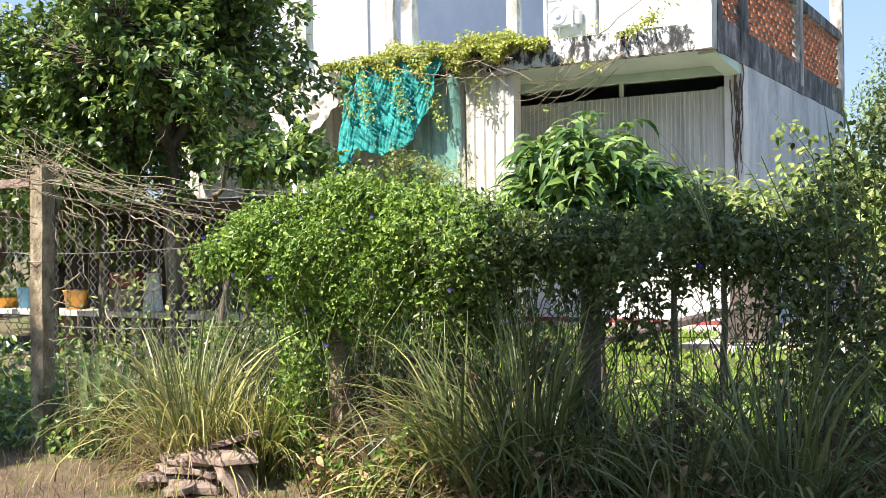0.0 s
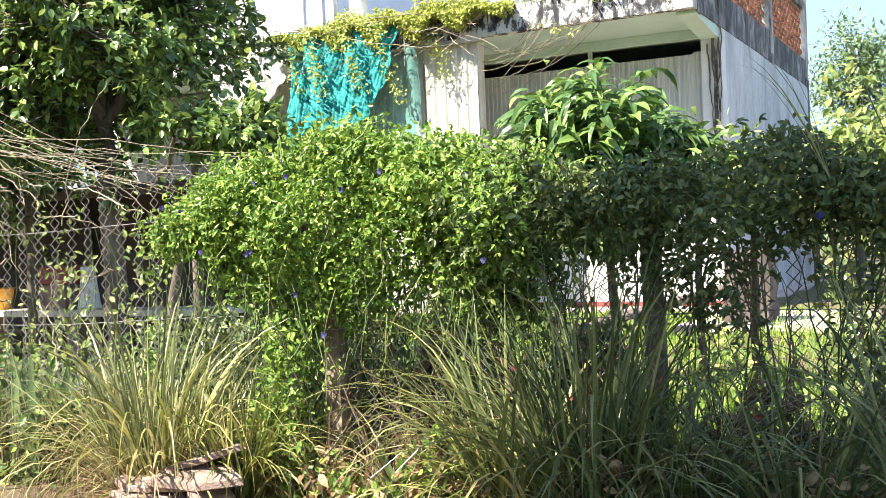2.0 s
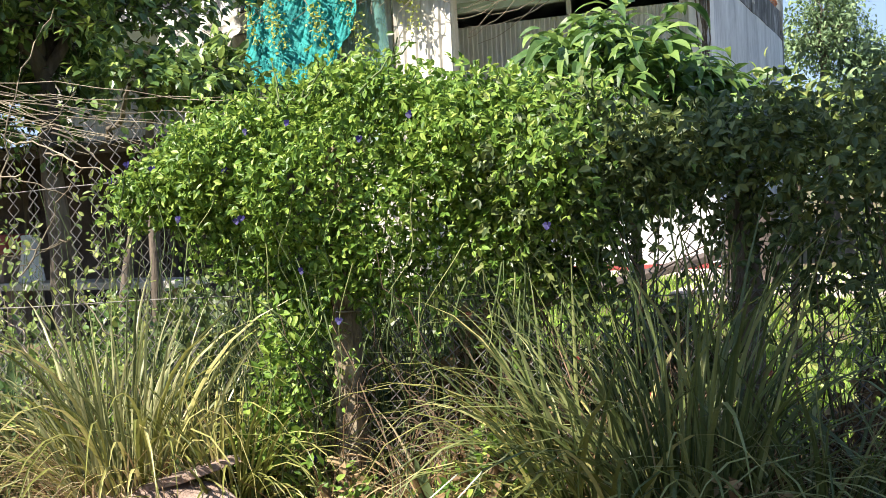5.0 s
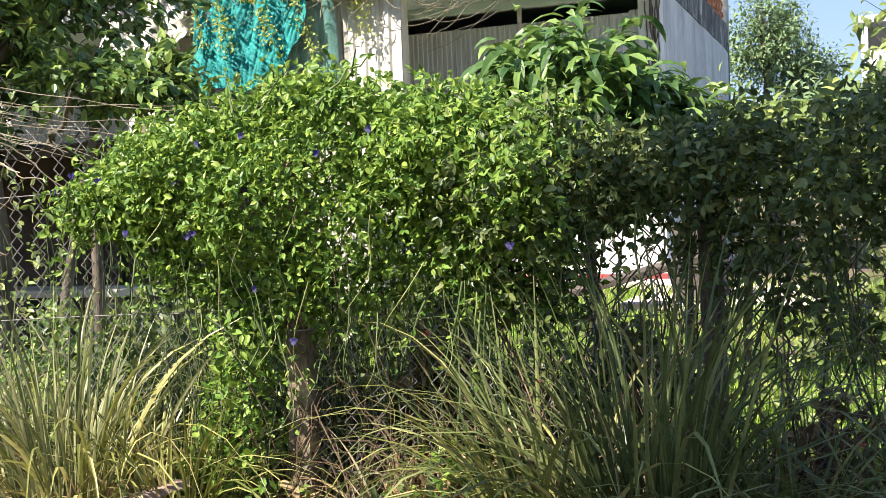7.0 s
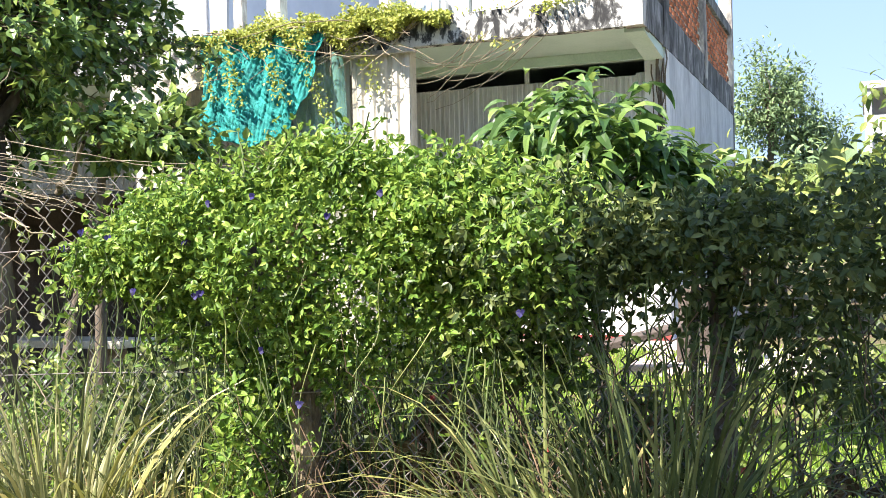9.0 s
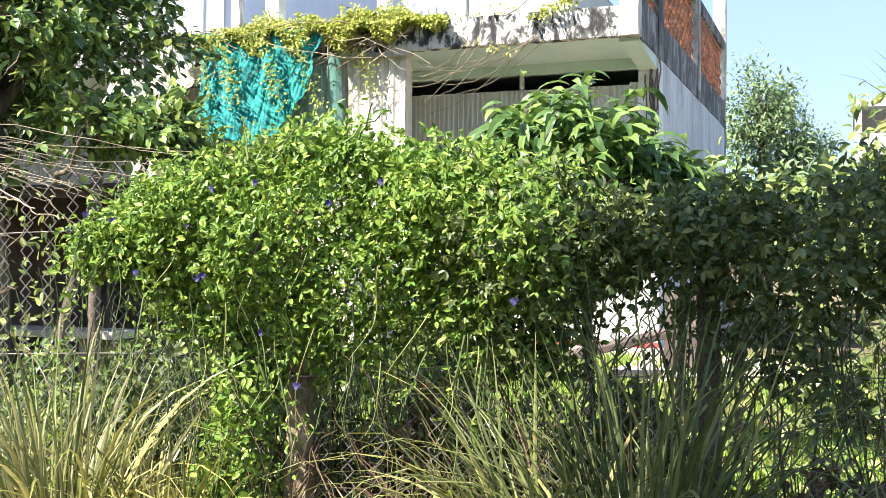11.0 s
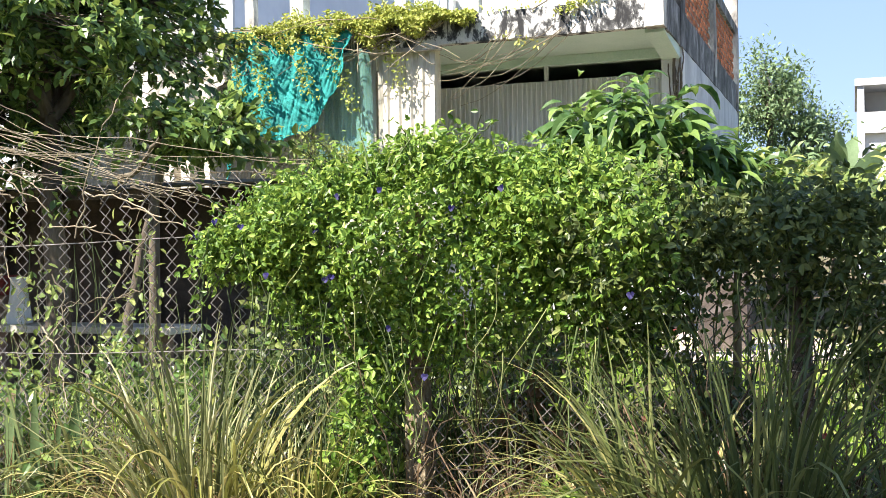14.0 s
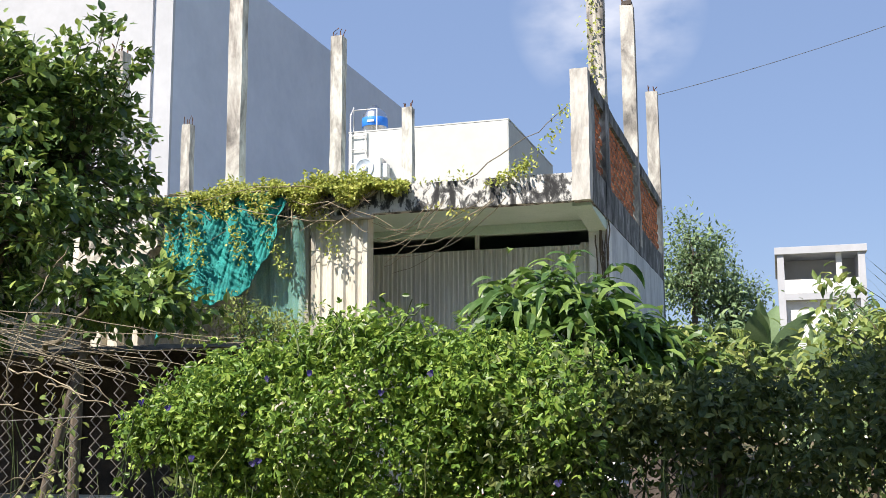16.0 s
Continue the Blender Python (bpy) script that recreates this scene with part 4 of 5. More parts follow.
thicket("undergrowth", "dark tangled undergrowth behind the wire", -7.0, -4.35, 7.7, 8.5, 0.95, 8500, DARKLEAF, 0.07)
thicket("dry_undergrowth", "brown dead leaves and stalks behind the wire", -5.3, -3.9, 7.6, 8.2, 0.8, 2200, DRYGRASS, 0.08, 0, LONG)
thicket("undergrowth", "low dark weeds behind the grass clumps", -4.4, -3.75, 7.55, 8.1, 0.85, 2300, DARKLEAF, 0.06)
thicket("dry_undergrowth", "brown dead leaves and stalks behind the wire", -3.6, -1.8, 7.6, 8.1, 0.55, 1300, DRYGRASS, 0.08, 0, LONG)

thicket("undergrowth", "dark leafy undergrowth beside the weathered post", -12.5, -8.35, 7.7, 9.0, 0.7, 3200, TREELEAF, 0.09)
thicket("undergrowth", "dark weeds in front of the weathered post", -10.2, -7.2, 6.9, 7.5, 0.55, 1700, TREELEAF, 0.07)

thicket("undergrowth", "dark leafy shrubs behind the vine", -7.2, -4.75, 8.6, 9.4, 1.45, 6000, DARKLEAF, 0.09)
thicket("undergrowth", "dark leafy shrubs behind the creeper", -2.9, -0.8, 8.4, 9.2, 1.0, 2200, DARKLEAF, 0.09)

thicket("undergrowth", "dark shrubs across the garden lawn", -3.6, 0.5, 12.6, 13.6, 1.3, 3000, DARKLEAF, 0.12)

thicket("dead_litter", "brown dead leaves and straw at the foot of the fence", -5.3, -1.8, 6.7, 7.3, 0.4, 1800, DRYGRASS, 0.065, 0, LONG)

# blue flowers
FLOWERS = ((-5.69, 6.96, 1.38), (-5.65, 6.94, 1.39), (-5.37, 6.95, 1.16), (-5.42, 6.98, 1.78), (-5.63, 6.98, 1.76), (-6.15, 6.99, 1.63), (-6.0, 6.96, 1.4), (-6.42, 7.02, 1.59), (-5.07, 6.96, 1.69),
           (-4.29, 6.97, 1.31), (-5.73, 6.95, 1.6), (-4.84, 6.96, 1.77), (-5.5, 7.2, 0.3), (-6.3, 7.0, 1.66), (-2.75, 6.95, 1.45), (-5.2, 6.94, 0.95))


def post_wrap():
    ob = thing("dead_vine", (-5.4, 7.3, 0), "dry brown vine wound round the rough concrete post", "dead vine")
    y = FENCE_Y(-5.4) - 0.1
    for k in range(7):
        a = np.linspace(0, rng.uniform(5, 11), 26) + rng.uniform(0, 6.28)
        z = np.linspace(0.02, rng.uniform(0.5, 1.05), 26)
        r = 0.075 + 0.012 * np.sin(a * 1.7 + k)
        tubes("stem", [np.stack([-5.4 + r * np.cos(a), y + r * np.sin(a), z], -1)], [rng.uniform(0.003, 0.006)], BROWNTWIG if k % 2 else TWIG, ob, sides=5)
    for k in range(14):
        x = rng.uniform(-5.3, -4.5)
        tubes("stem", [limb((x, 7.15, 0.0), (x + rng.normal(0, 0.3), 7.1 + rng.normal(0, 0.1), rng.uniform(0.3, 0.8)), 12, 0.2, -0.06)], [0.0035], TWIG if k % 3 else BROWNTWIG, ob, sides=5)


post_wrap()


def hanging_shoots():
    """Long leafless tendrils that hang out of the vine and curl at the tip."""
    ob = thing("vine_tendril", (-5.3, 7.0, 1.0), "thin green tendrils hanging from the pea vine", "tendril")
    for k in range(22):
        x, z = rng.uniform(-6.2, -4.3), rng.uniform(1.0, 1.6)
        L = rng.uniform(0.25, 0.6)
        s = np.linspace(0, 1, 16)
        side = rng.normal(0, 0.1)
        px = x + side * s + 0.035 * np.sin(s * 7 + k) * s
        py = FENCE_Y(x) - 0.48 + 0.03 * np.cos(s * 6 + k)
        tubes("tendril", [np.stack([px, py, z - L * s], -1)], [0.0028], GREENSTEM if k % 2 else YELLOWSTEM, ob, sides=4)


hanging_shoots()


def flower(at):
    ob = thing("butterfly_pea_flower", at, "small deep blue butterfly pea flower", "flower", "blue flowers")
    n = 3
    P = np.tile(np.array(at), (n, 1))
    D = np.array([[0.6, -0.3, 0.3], [-0.6, -0.3, 0.2], [0, -0.5, -0.7]]) + rng.normal(0, 0.15, (n, 3))
    for k in range(n):
        V, F = leaf_arrays(P[k:k + 1], D[k:k + 1], np.array([[0, -1.0, 0.3]]), np.full(1, 0.021), np.full(1, 0.025), OVAL)
        raw("petal", V, F, PETAL, ob)
    tubes("stalk", [[at, (at[0], at[1] + 0.03, at[2] - 0.01), (at[0] + 0.01, at[1] + 0.08, at[2] - 0.03)]], [0.003], GREENSTEM, ob, sides=4)


for at in FLOWERS:
    flower(at)


def blossom(at):
    ob = thing("red_blossom", at, "small dull red blossom among the weeds", "flower", "red blossoms")
    n = 5
    a = np.arange(n) * 1.257
    D = np.stack([np.cos(a), np.full(n, -0.5), np.sin(a)], -1)
    for k in range(n):
        V, F = leaf_arrays(np.array([at]), D[k:k + 1], np.array([[0, -1.0, 0.2]]), np.full(1, 0.018), np.full(1, 0.016), OVAL)
        raw("petal", V, F, REDPETAL, ob)
    tubes("stalk", [limb((at[0], at[1] + 0.03, 0), at, 5, 0.1)], [0.003], GREENSTEM, ob, sides=4)


for at in ((-3.98, 7.25, 0.62), (-3.55, 7.35, 0.7), (-4.3, 7.3, 0.75), (-3.1, 7.3, 0.55), (-4.9, 7.6, 0.9), (-4.75, 7.9, 1.0), (-2.8, 7.2, 0.4)):
    blossom(at)
rail = boxed("wooden_rail", (-11.0, 7.1, 2.1, -8.27, 7.16, 2.17), SLAB, None, "", 0.006)
tagged(rail, "weathered pinkish plank nailed between two posts", "rail")

# ---- grass clumps at the foot of the fence ----
def clump(x, y, r, h, n, green, label, dry=0.3, spread=0.55, arch=None, straw=STRAW, lean_to=None):
    """A tussock: upright blades in the middle, arching ones round them, a dry skirt, and single bold blades."""
    ob = thing("lemon_grass_clump", (x, y, 0), label, "grass clump", "grass clumps")
    arch = arch or green

    def tuft(k, L0, L1, lean, dr0, dr1, w0, w1, mat, nm, lab, curve):
        a = rng.uniform(0, 2 * np.pi, k)
        rr = r * np.sqrt(rng.uniform(0, 1, k))
        base = np.stack([x + rr * np.cos(a), y + 0.6 * rr * np.sin(a), np.full(k, -0.02)], -1)
        az = a + rng.normal(0, 0.5, k)
        if lean_to is not None:
            az = np.where(rng.uniform(0, 1, k) < 0.65, lean_to + rng.normal(0, 0.6, k), az)
        o = blades(nm, base, az, np.abs(rng.normal(0, lean, k)), rng.uniform(dr0, dr1, k), rng.uniform(L0, L1, k), rng.uniform(w0, w1, k), mat, ob, lab, 9, curve)
        if k == 1:
            del o["kind"]

    tuft(int(n * 0.7), h * 0.65, h * 1.1, spread * 0.34, 0.1, 1.6, 0.011, 0.023, green, "upright_tuft", "", 2.0)
    tuft(int(n * 0.7), h * 0.6, h * 1.25, spread * 0.75, 1.6, 3.8, 0.012, 0.025, arch, "arching_tuft", "", 1.5)
    tuft(int(n * dry), h * 0.25, h * 0.8, spread * 1.1, 1.2, 3.6, 0.004, 0.01, straw, "dry_tuft", "dry straw-brown blades", 1.3)
    tuft(int(n * dry * 0.6), h * 0.2, h * 0.55, spread * 1.3, 1.0, 3.0, 0.004, 0.011, DRYGRASS, "dead_tuft", "dead brown blades at the foot", 1.2)
    for _ in range(40):
        tuft(1, h * 0.75, h * 1.25, spread * 0.6, 1.2, 3.2, 0.014, 0.024, green if rng.uniform() < 0.5 else arch, "blade", "", 1.6)
    return ob


clump(-6.36, 6.92, 0.3, 1.22, 170, SAGE, "tall lemon grass clump with dry brown skirt", 2.6, 0.6, LEMON)
clump(-5.86, 7.0, 0.16, 0.85, 80, LEMON, "smaller lemon grass clump beside the tall one", 0.6)
clump(-7.1, 7.2, 0.25, 0.85, 70, SAGE, "thin lemon grass clump against the wire", 1.2)
# darkened blades paint part of the shade here; LEMON gives the sunlit tips
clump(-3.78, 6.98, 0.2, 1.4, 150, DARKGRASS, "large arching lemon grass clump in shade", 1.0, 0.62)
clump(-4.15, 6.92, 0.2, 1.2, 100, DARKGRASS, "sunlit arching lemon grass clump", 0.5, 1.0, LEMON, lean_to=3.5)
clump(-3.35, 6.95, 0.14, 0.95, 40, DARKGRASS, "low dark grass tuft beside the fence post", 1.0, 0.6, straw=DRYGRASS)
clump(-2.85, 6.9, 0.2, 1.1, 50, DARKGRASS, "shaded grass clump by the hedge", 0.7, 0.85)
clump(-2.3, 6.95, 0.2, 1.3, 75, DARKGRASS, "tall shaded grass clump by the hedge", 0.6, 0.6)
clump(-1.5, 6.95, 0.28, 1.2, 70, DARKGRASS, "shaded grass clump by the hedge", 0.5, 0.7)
clump(-4.8, 7.15, 0.2, 0.6, 26, STRAW, "low straggly dry grass clump by the post", 4.0, 1.0, DRYGRASS)
# tall reed blades rising out of the hedge
reed = thing("tall_reed", (-2.0, 7.3, 0), "tall thin reed leaves above the hedge", "reed")
k = 9
blades("reed_tuft", np.stack([-2.1 + rng.normal(0, 0.25, k), 7.2 + rng.normal(0, 0.12, k), rng.uniform(1.5, 1.8, k)], -1), rng.uniform(1.2, 5.0, k), rng.uniform(0.1, 0.6, k), rng.uniform(0.3, 1.2, k), rng.uniform(0.45, 0.8, k), rng.uniform(0.006, 0.014, k), TREELEAF, reed)
blades("reed_tuft", np.stack([np.full(6, -2.72), np.full(6, 7.1), np.full(6, 1.6)], -1), rng.uniform(2.4, 3.6, 6), rng.uniform(0.2, 0.5, 6), rng.uniform(0.5, 1.3, 6), rng.uniform(0.6, 0.95, 6), np.full(6, 0.01), DARKGRASS, reed)
tubes("cane", [limb((x, 7.25, 0), (x + rng.normal(0, 0.1), 7.3, 1.55), 8, 0.05) for x in (-2.2, -1.95, -1.7)], [0.009] * 3, GREENSTEM, reed)


def snake_plant(x, y, n, h):
    ob = thing("snake_plant", (x, y, 0), "upright mottled snake plant leaves by the fence", "snake plant", "snake plants")
    for k in range(n):
        bx, by = x + rng.normal(0, 0.13), y + rng.normal(0, 0.06)
        L, w, az, ln = h * rng.uniform(0.6, 1.05), rng.uniform(0.05, 0.075), rng.uniform(0, 6.28), abs(rng.normal(0, 0.16))
        s = np.linspace(0, 1, 7)
        c = np.stack([bx + np.cos(az) * np.sin(ln) * L * s, by + np.sin(az) * np.sin(ln) * L * s, L * s * np.cos(ln) - 0.02], -1)
        tw = rng.uniform(-0.6, 0.6)
        sd = np.array([np.cos(tw), np.sin(tw), 0])
        wd = w * np.interp(s, [0, 0.4, 0.8, 1], [0.6, 1, 0.7, 0.05])
        bk = np.array([-np.sin(tw), np.cos(tw), 0])
        V = np.concatenate([c - sd * wd[:, None] / 2, c + bk * wd[:, None] * 0.25, c + sd * wd[:, None] / 2])
        F = [(i, i + 7, i + 8, i + 1) for i in range(6)] + [(i + 7, i + 14, i + 15, i + 8) for i in range(6)]
        raw("leaf", V, F, SNAKE, ob, "", True)


snake_plant(-7.4, 7.1, 12, 0.9)
snake_plant(-7.95, 7.2, 9, 0.85)
snake_plant(-5.85, 6.9, 7, 0.5)
snake_plant(-4.55, 6.9, 6, 0.5)

# ---- broken slabs ----
SLABS = ((-6.0, 6.42, 0.03, 0.5, 0.3, 0.06, 4, 10), (-6.35, 6.4, 0.05, 0.36, 0.26, 0.05, -3, -20), (-5.65, 6.45, 0.08, 0.34, 0.3, 0.06, 48, 6), (-6.2, 6.45, 0.11, 0.4, 0.3, 0.045, 3, 24), (-5.85, 6.5, 0.1, 0.42, 0.3, 0.05, -6, -8),
         (-6.28, 6.48, 0.165, 0.34, 0.26, 0.045, 2, -12), (-5.95, 6.5, 0.16, 0.3, 0.22, 0.04, 5, 40), (-5.82, 6.48, 0.215, 0.56, 0.3, 0.05, -2, 4), (-5.95, 6.62, 0.275, 0.5, 0.2, 0.045, -16, 14), (-6.5, 6.35, 0.02, 0.24, 0.2, 0.05, 8, 50), (-6.05, 6.25, 0.02, 0.22, 0.18, 0.05, -8, 20))


def broken_slab(a, b, c, m):
    """A flat piece of concrete with a jagged, many-sided outline."""
    k = int(rng.integers(5, 8))
    ang = np.sort((np.arange(k) + rng.uniform(-0.3, 0.3, k)) * 2 * np.pi / k)
    rad = rng.uniform(0.85, 1.15, k)
    bm = bmesh.new()
    low = [bm.verts.new((a * 0.56 * math.cos(t) * q, b * 0.56 * math.sin(t) * q, -c / 2)) for t, q in zip(ang, rad)]
    top = [bm.verts.new((v.co.x * 0.97, v.co.y * 0.97, c / 2)) for v in low]
    bm.faces.new(low[::-1])
    bm.faces.new(top)
    for i in range(k):
        bm.faces.new((low[i], low[(i + 1) % k], top[(i + 1) % k], top[i]))
    bmesh.ops.bevel(bm, geom=bm.edges[:], offset=0.004, segments=1, affect="EDGES")
    bmesh.ops.triangulate(bm, faces=bm.faces[:])
    bmesh.ops.subdivide_edges(bm, edges=[e for e in bm.edges if e.calc_length() > 0.05], cuts=2)
    for v in bm.verts:
        v.co = m @ (v.co + noise.noise_vector(v.co * 9 + Vector((a * 50, b * 50, 0))) * 0.008)
    return part("broken_slab", bm, SLAB)


for x, y, z, a, b, c, tilt, yaw in SLABS:
    a, b, x = a * 1.02, b * 1.02, -6.04 + (x + 6.04) * 0.84
    s = broken_slab(a, b, c * 0.8, pose(x, y + 0.22, z + 0.01, rng.normal(0, 4), tilt, yaw))
    tagged(s, "broken reddish-grey concrete slab in a loose heap", "concrete slab", "heap of slabs")

# ---- dry straw and litter on the ground, lawn behind ----
def turf(name, label, x0, x1, y0, y1, n, h0, h1, w, mat, lean=0.5):
    x, y = rng.uniform(x0, x1, n), rng.uniform(y0, y1, n)
    base = np.stack([x, y, ground_z(x, y) - 0.005], -1)
    ob = blades(name, base, rng.uniform(0, 6.28, n), np.abs(rng.normal(0, lean, n)), rng.uniform(0.2, 1.4, n), rng.uniform(h0, h1, n), w * rng.uniform(0.6, 1.4, n), mat, None, "", 3)
    return tagged(ob, label, "grass", kind="stuff")


turf("dry_grass", "dry straw-coloured grass along the lane", -10, 0.5, 4.8, 7.4, 9000, 0.04, 0.16, 0.005, DRYGRASS, 0.9)
turf("verge_grass", "short green grass among the straw", -9.5, 0.5, 4.6, 7.4, 2500, 0.05, 0.18, 0.006, LEMON, 0.6)
turf("dry_stalks", "brown dead stalks along the wire", -8.0, 0.5, 7.0, 7.7, 1500, 0.25, 0.8, 0.007, DRYGRASS, 0.5)
turf("lawn", "bright sunlit lawn in the garden", -11, 4, 8.6, 18.1, 40000, 0.06, 0.2, 0.014, LAWN, 0.6)
turf("lawn_near", "bright sunlit grass just behind the wire", -8, 0, 8.0, 11.0, 8000, 0.1, 0.35, 0.012, LAWN, 0.5)

# ---- dead vines and twigs ----
def dead_vines():
    ob = thing("dead_vine", (-8.2, 7.2, 2.3), "tangle of dry leafless vines over post and fence", "dead vine")
    lines, rad = [], []
    for _ in range(20):
        lines.append(limb((-8.7 + rng.normal(0, 0.4), 7.15 + rng.normal(0, 0.2), 2.33 + rng.normal(0, 0.13)), (-6.6 + rng.normal(0, 0.5), 7.4 + rng.normal(0, 0.2), 1.88 + rng.normal(0, 0.09)), 16, 0.09, rng.uniform(-0.03, 0.1)))
        rad.append(rng.uniform(0.002, 0.004))
    for _ in range(30):
        a = rng.uniform(0, 6.28)
        lines.append(limb((-8.2 + rng.normal(0, 0.1), 7.2 + rng.normal(0, 0.1), 2.22), (-8.2 + 0.4 * math.cos(a), 7.2 + 0.2 * math.sin(a), 2.22 + rng.uniform(-0.2, 0.4)), 9, 0.6))
        rad.append(rng.uniform(0.003, 0.007))
    for _ in range(50):
        x, z = rng.uniform(-8.2, -6.8), rng.uniform(0.3, 1.85)
        lines.append(limb((x, FENCE_Y(x) - 0.1, z), (x + rng.normal(0, 0.45), FENCE_Y(x) - 0.1 + rng.normal(0, 0.1), z + rng.normal(0, 0.4)), 14, 0.28))
        rad.append(rng.uniform(0.0025, 0.006))
    for _ in range(9):
        lines.append(limb((-8.1 + rng.normal(0, 0.1), 7.2, 2.2), (-7.6 + rng.normal(0, 0.3), 7.15, rng.uniform(1.2, 2.0)), 14, 0.22, 0.1))
        rad.append(rng.uniform(0.003, 0.007))
    tubes("strand_tangle", lines, rad, TWIG, ob, sides=4)["kind"] = "stuff"
    P = np.concatenate([l[4::3] for l in lines[:40:3]])
    P = P + rng.normal(0, 0.03, P.shape)
    n = len(P)
    leaves("sparse_foliage", P, rng.normal(0, 1, (n, 3)), unit(rng.normal(0, 0.5, (n, 3)) + [0, -0.5, 0.7]), rng.uniform(0.03, 0.065, n), rng.uniform(0.02, 0.04, n), YELLOWLEAF, ob)
    # brown twigs under the hedge
    ob2 = thing("dead_vine", (-4.0, 7.3, 0), "brown dead stems tangled in the wire below the hedge", "dead vine")
    lines = []
    for _ in range(190):
        x = rng.uniform(-5.4, -1.6)
        y = FENCE_Y(x) - 0.1 + rng.normal(0, 0.12)
        lines.append(limb((x, y, rng.uniform(0, 0.4)), (x + rng.normal(0, 0.35), y + rng.normal(0, 0.12), rng.uniform(0.4, 1.4)), 8, 0.3))
    for ln in lines[:90]:
        tubes("strand", [ln], [0.005], BROWNTWIG, ob2, sides=5)
    tubes("strand_tangle", lines[90:], [0.004] * (len(lines) - 90), BROWNTWIG, ob2, sides=4)["kind"] = "stuff"


dead_vines()
stick = tubes("dry_branch", [limb((-10.15, 11.25, 2.2), (-8.45, 9.6, 2.42), 12, 0.08)], [0.03], TWIG, None, "", 7)
tagged(stick, "pale bare branch caught in the tree", "branch")


# ---- trees ----
def rosette_tree(name, label, trunk, top, r_crown, centre, n_tufts, per, mat, L0, L1, wr, singles=0, squash=0.8, trunk_r=0.1, droop=0.5, shape=LONG, reach=1.0, whorl=False):
    """A tree: tapered trunk, limbs to every tuft, and tufts of leaves round the twig ends."""
    ob = thing(name, trunk, label, "tree")
    c = np.array(centre, float)
    d = rand_dirs(n_tufts)
    rad = r_crown * rng.uniform(0.35, 1.0, n_tufts) ** 0.6 * (0.8 + 0.3 * np.sin(d[:, 0] * 5 + d[:, 2] * 4) + 0.15 * np.sin(d[:, 1] * 9))
    if whorl:
        rad = r_crown * rng.uniform(0.45, 1.0, n_tufts) ** 0.5
        d = unit(d * [1, 1, 0.75])
    T = c + d * rad[:, None] * [1, 1, squash]
    fork = np.array([trunk[0] * 0.4 + c[0] * 0.6, trunk[1] * 0.4 + c[1] * 0.6, max(trunk[2] + 0.4, c[2] - r_crown * squash * 0.75)])
    lines, rads = [limb((trunk[0], trunk[1], trunk[2] - 0.1), fork, 9, 0.06)], [trunk_r]
    big = [limb(fork, c + rand_dirs(1)[0] * r_crown * 0.45 * [1, 1, squash], 8, 0.15) for _ in range(7)]
    lines += big
    rads += [trunk_r * 0.5] * 7
    nodes = np.concatenate([b[2:] for b in big])
    for t in T:
        s = nodes[np.argmin(np.linalg.norm(nodes - t, axis=1))]
        lines.append(limb(s, t, 6, 0.12))
        rads.append(max(0.004, trunk_r * 0.06))
    tubes("trunk", lines[:1], rads[:1], BARK, ob, "", 9, 0.6)
    for ln in lines[1:8]:
        tubes("limb", [ln], [trunk_r * 0.5], BARK, ob, "", 6, 0.4)
    tubes("twig_spray", lines[8:], rads[8:], BARK, ob, "", 5, 0.4)["kind"] = "stuff"
    dirs = unit(T - nodes[np.argmin(np.linalg.norm(T[:, None] - nodes[None], axis=2), 1)])
    P = np.repeat(T, per, 0) + rng.normal(0, 0.07 * reach, (n_tufts * per, 3))
    D = unit(rand_dirs(len(P)) + 0.5 * np.repeat(dirs, per, 0) + [0, 0, -droop + 0.3])
    if whorl:
        az = rng.uniform(0, 6.283, len(P))
        D = unit(np.stack([np.cos(az), np.sin(az), rng.uniform(-1.1, 0.35, len(P))], -1) + 0.45 * np.repeat(dirs, per, 0))
    P = P + D * 0.03
    N = unit(rng.normal(0, 0.35, (len(P), 3)) + [0, -0.2, 1.0])
    order = np.argsort(P[:, 1])
    P, D, N = P[order], D[order], N[order]
    L = rng.uniform(L0, L1, len(P))
    leaves("foliage", P, D, N, L, L * wr * rng.uniform(0.8, 1.2, len(P)), mat, ob, shape, singles)
    return ob


rosette_tree("mango_tree", "young mango tree with long drooping glossy leaves", (-4.85, 10.7, 0.05), 3.0, 0.68, (-4.95, 10.6, 2.05), 180, 13, MANGO, 0.15, 0.27, 0.3, 300, 1.0, 0.05, 0.85, MANGOLEAF, whorl=True)
rosette_tree("mango_sapling", "lower branches of broad glossy leaves behind the hedge", (-4.3, 11.0, 0.05), 2.4, 0.36, (-4.22, 10.95, 1.92), 26, 12, MANGO, 0.15, 0.25, 0.3, 100, 0.7, 0.04, 0.9, MANGOLEAF, whorl=True)
rosette_tree("dark_shrub", "dark leafy shrub behind the vine", (-5.1, 9.0, 0.05), 2.2, 0.4, (-5.1, 9.0, 1.5), 40, 14, DARKLEAF, 0.08, 0.13, 0.4, 0, 0.8, 0.04)
rosette_tree("yellow_shrub", "yellow-green sunlit shrub behind the hedge", (-3.9, 11.2, 0.1), 2.2, 0.6, (-3.85, 11.2, 1.85), 110, 12, YELLOWLEAF, 0.07, 0.13, 0.42, 60, 0.6, 0.04)
rosette_tree("green_shrub", "sunlit green shrub behind the hedge", (-2.9, 10.4, 0.1), 2.2, 0.85, (-2.7, 10.4, 1.85), 160, 12, YELLOWLEAF, 0.07, 0.12, 0.45, 0, 0.7, 0.04)
